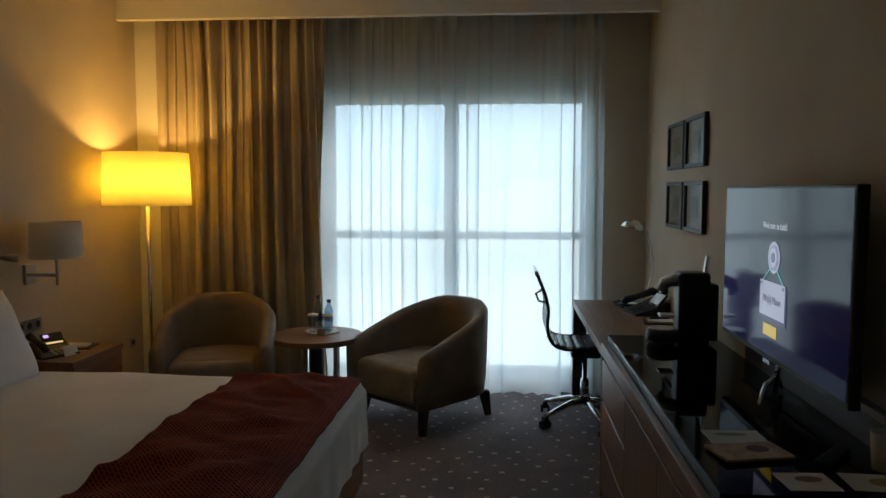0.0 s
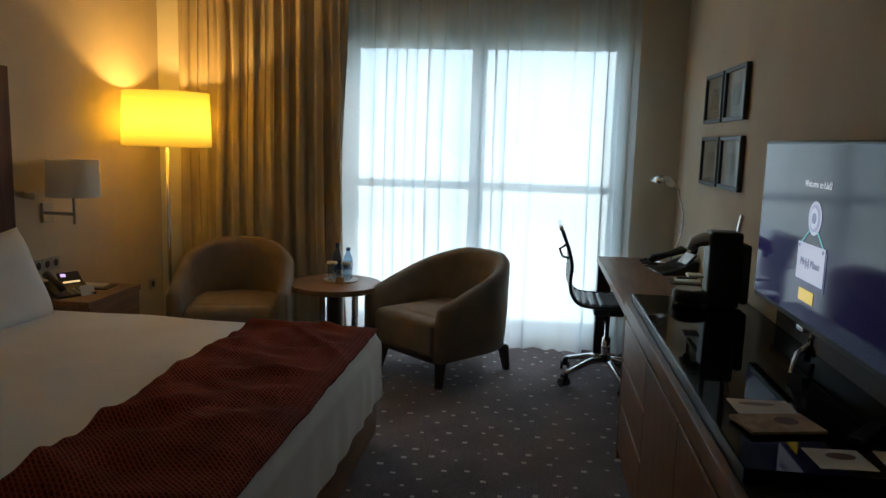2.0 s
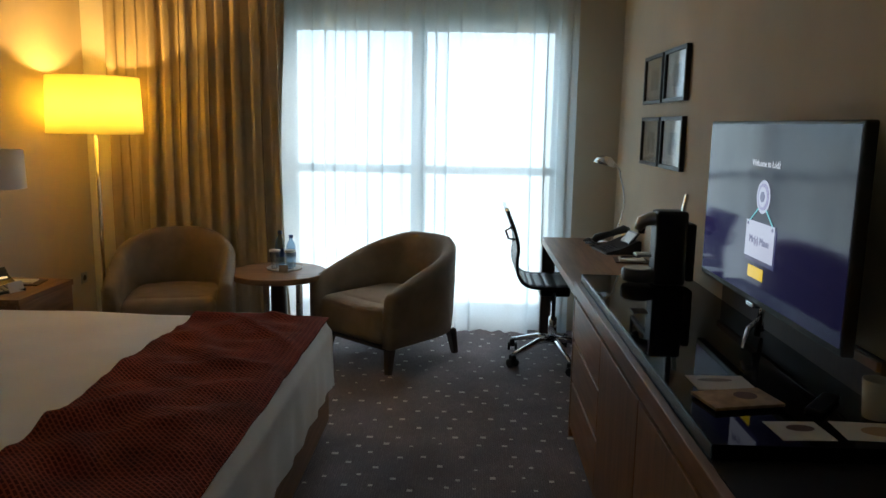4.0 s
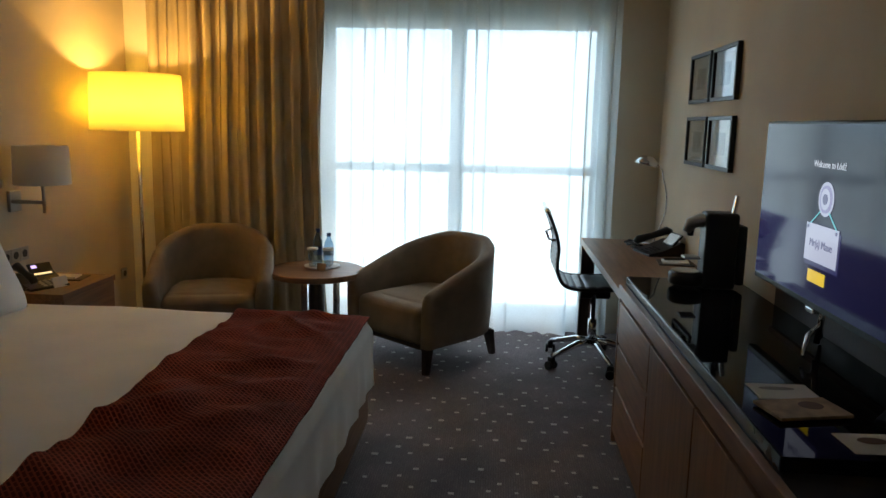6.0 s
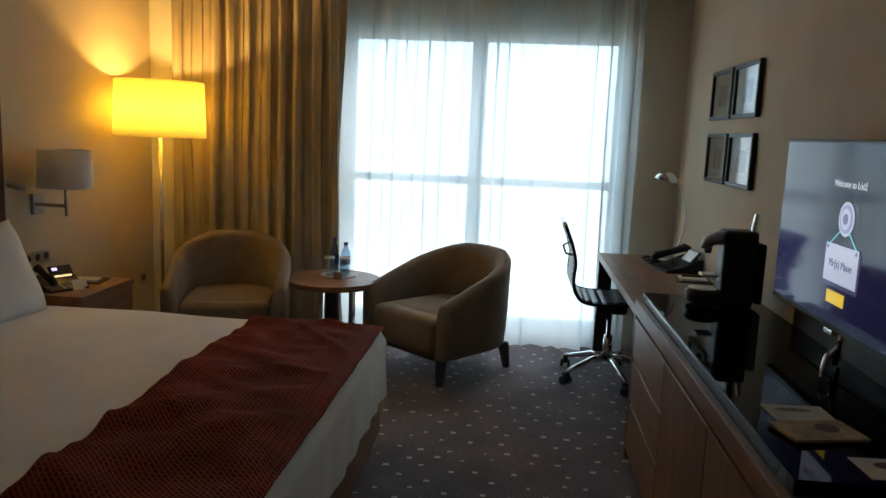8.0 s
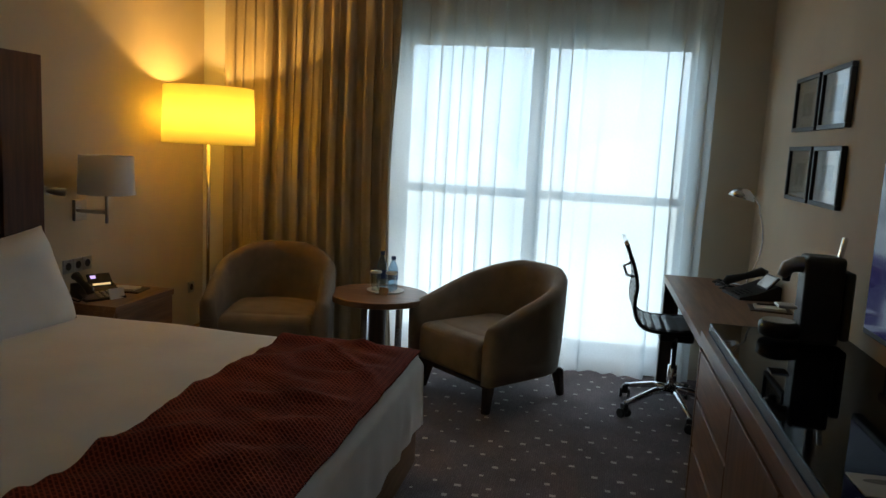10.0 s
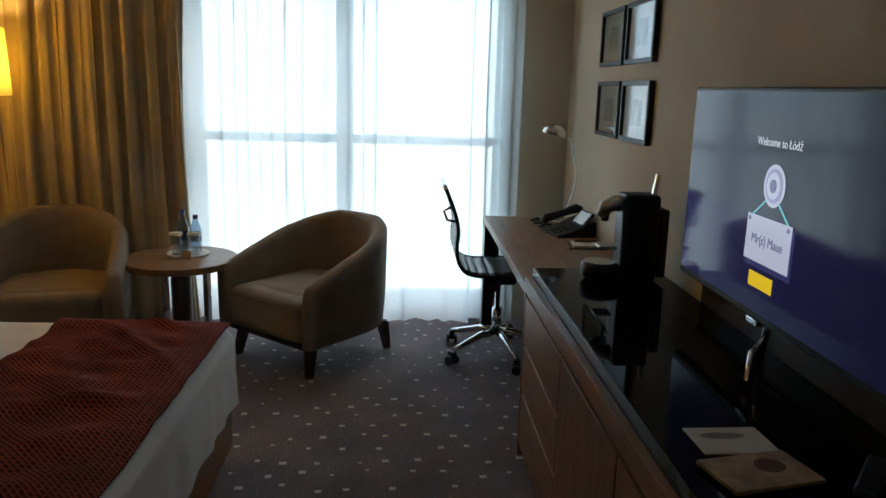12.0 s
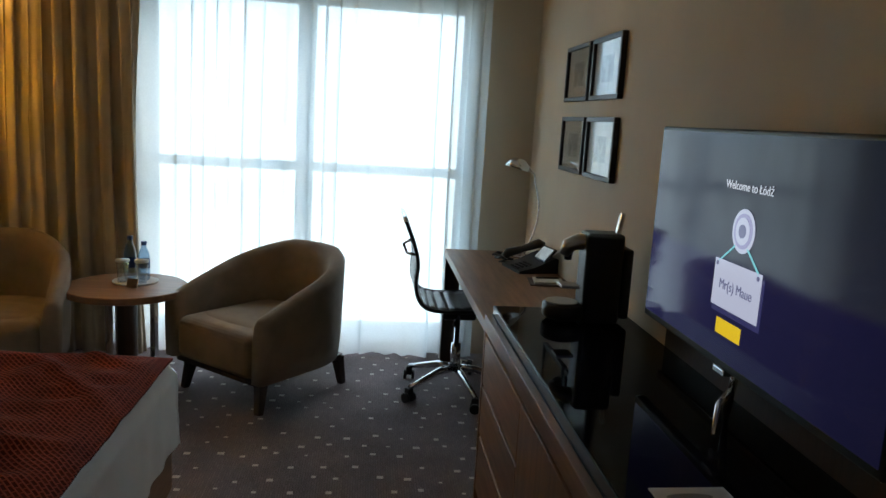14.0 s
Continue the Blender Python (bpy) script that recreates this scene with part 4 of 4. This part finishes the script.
rc = tagged(part("remote_control", boxm(-0.022, 0.022, -0.085, 0.085, 0.0005, 0.018, bevel=0.006, seg=3), M_BLACK), "black remote control on the glass top", "remote")
rc.matrix_basis = pose(1.03, 1.48, GZ, 0, 0, -40)
tagged(part("cup", lathe([(0, 0.0), (0.03, 0.0), (0.038, 0.10), (0.0355, 0.10), (0.028, 0.006), (0, 0.006)], 24, (1.135, 1.42, GZ)), M_PAPER, smooth=True), "white cup on the glass top by the wall", "cup")

# ---- pictures ----
def picture(label, yc, zc, w, h, seed):
    p = thing("picture", label, "picture", pose(XR, yc, zc), "framed pictures on the wall")
    f, d = 0.022, 0.028
    for y0, y1, z0, z1 in ((-w / 2, w / 2, h / 2 - f, h / 2), (-w / 2, w / 2, -h / 2, -h / 2 + f), (-w / 2, -w / 2 + f, -h / 2 + f, h / 2 - f), (w / 2 - f, w / 2, -h / 2 + f, h / 2 - f)):
        part("frame_bar", boxm(-d, -0.001, y0, y1, z0, z1, bevel=0.003), M_FRAME, p)
    part("mat", boxm(-0.012, -0.003, -w / 2 + f, w / 2 - f, -h / 2 + f, h / 2 - f), M_MAT, p, "cream picture mat")
    part("print", boxm(-0.0135, -0.0125, -w * 0.20, w * 0.20, -h * 0.22, h * 0.20), M_PRINT, p, "grey print")
    part("glazing", boxm(-0.019, -0.017, -w / 2 + f, w / 2 - f, -h / 2 + f, h / 2 - f), M_PICGLASS, p).visible_shadow = False
    return p


for yc, lab in ((4.175, "black-framed small grey print, nearer the window"), (3.70, "black-framed small grey print, nearer the television")):
    for zc in (1.845, 1.482):
        picture(lab, yc, zc, 0.43, 0.285, 0)

# ---- office chair ----
oc = thing("office_chair", "black ribbed leather office chair with chrome base at the desk", "chair", pose(0.68, 4.475, 0, 0, 0, 0))
side = [(-0.335, 1.03), (-0.325, 1.00), (-0.285, 0.90), (-0.262, 0.80), (-0.268, 0.72), (-0.262, 0.64), (-0.225, 0.575), (-0.16, 0.548), (-0.05, 0.545), (0.10, 0.55), (0.245, 0.55), (0.29, 0.53)]


def along(s):
    k = s * (len(side) - 1)
    i = min(int(k), len(side) - 2)
    f = k - i
    p = [Vector((*side[max(0, min(len(side) - 1, j))], 0)) for j in (i - 1, i, i + 1, i + 2)]
    return 0.5 * (2 * p[1] + (p[2] - p[0]) * f + (2 * p[0] - 5 * p[1] + 4 * p[2] - p[3]) * f * f + (3 * p[1] - p[0] - 3 * p[2] + p[3]) * f ** 3)


def sling(s0, s1, ribs):
    def f(u, v):
        s = s0 + (s1 - s0) * u
        p, q = along(s), along(min(1, s + 0.01))
        d = (q - p).normalized() if (q - p).length > 1e-6 else Vector((1, 0, 0))
        bulge = 0.008 * abs(math.sin(math.pi * ribs * u)) ** 0.6
        return Vector((p.x - d.y * bulge, (v - 0.5) * 0.46, p.y + d.x * bulge))
    return f


part("backrest", sheet(110, 6, sling(0.0, 0.56, 14), 0.012), M_LEATHER, oc, "ribbed black leather back", smooth=True)
part("seat", sheet(96, 6, sling(0.565, 1.0, 9), 0.014), M_LEATHER, oc, "ribbed black leather seat", smooth=True)
for sy in (-0.24, 0.24):
    part("side_rail", tubem([(along(k / 30).x, sy, along(k / 30).y) for k in range(31)], 0.011, 8), M_BLACK, oc, smooth=True)
part("top_bar", tubem([(-0.338, -0.24, 1.03), (-0.338, 0.24, 1.03)], 0.013, 10), M_CHROME, oc, smooth=True)
part("back_handle", tubem([(-0.31, -0.22, 0.93), (-0.345, -0.20, 0.905), (-0.325, -0.20, 0.855), (-0.285, -0.22, 0.85)], 0.008, 8), M_CHROME, oc, smooth=True)
part("mechanism", boxm(-0.10, 0.10, -0.07, 0.07, 0.45, 0.53, bevel=0.015), M_BLACK, oc)
part("adjust_lever", tubem([(0.0, -0.06, 0.475), (-0.04, -0.20, 0.46)], [0.008, 0.014], 8), M_BLACK, oc, smooth=True)
part("column", tubem([(0, 0, 0.16), (0, 0, 0.30), (0, 0, 0.301), (0, 0, 0.46)], [0.03, 0.028, 0.016, 0.016], 16), M_CHROME, oc, smooth=True)
for k in range(5):
    a = radians(141 + 72 * k)
    ca, sa = math.cos(a), math.sin(a)
    part("spoke", tubem([(0.02 * ca, 0.02 * sa, 0.15), (0.12 * ca, 0.12 * sa, 0.145), (0.25 * ca, 0.25 * sa, 0.105), (0.325 * ca, 0.325 * sa, 0.085)], [0.024, 0.021, 0.017, 0.014], 10), M_CHROME, oc, smooth=True)
    w = part("caster", boxm(-0.018, 0.018, -0.022, 0.022, 0.03, 0.085, bevel=0.008, m=pose(0.325 * ca, 0.325 * sa, 0, 0, 0, 40 * k)), M_BLACK, oc)
    for s in (-1, 1):
        part("wheel", lathe([(0, -0.009), (0.028, -0.009), (0.03, 0), (0.028, 0.009), (0, 0.009)], 18), M_BLACK, w).matrix_basis = Matrix.Translation((0.325 * ca, 0.325 * sa, 0.030)) @ pose(0, 0, 0, 0, 0, 40 * k) @ pose(s * 0.024, 0, 0, 0, 90, 0)
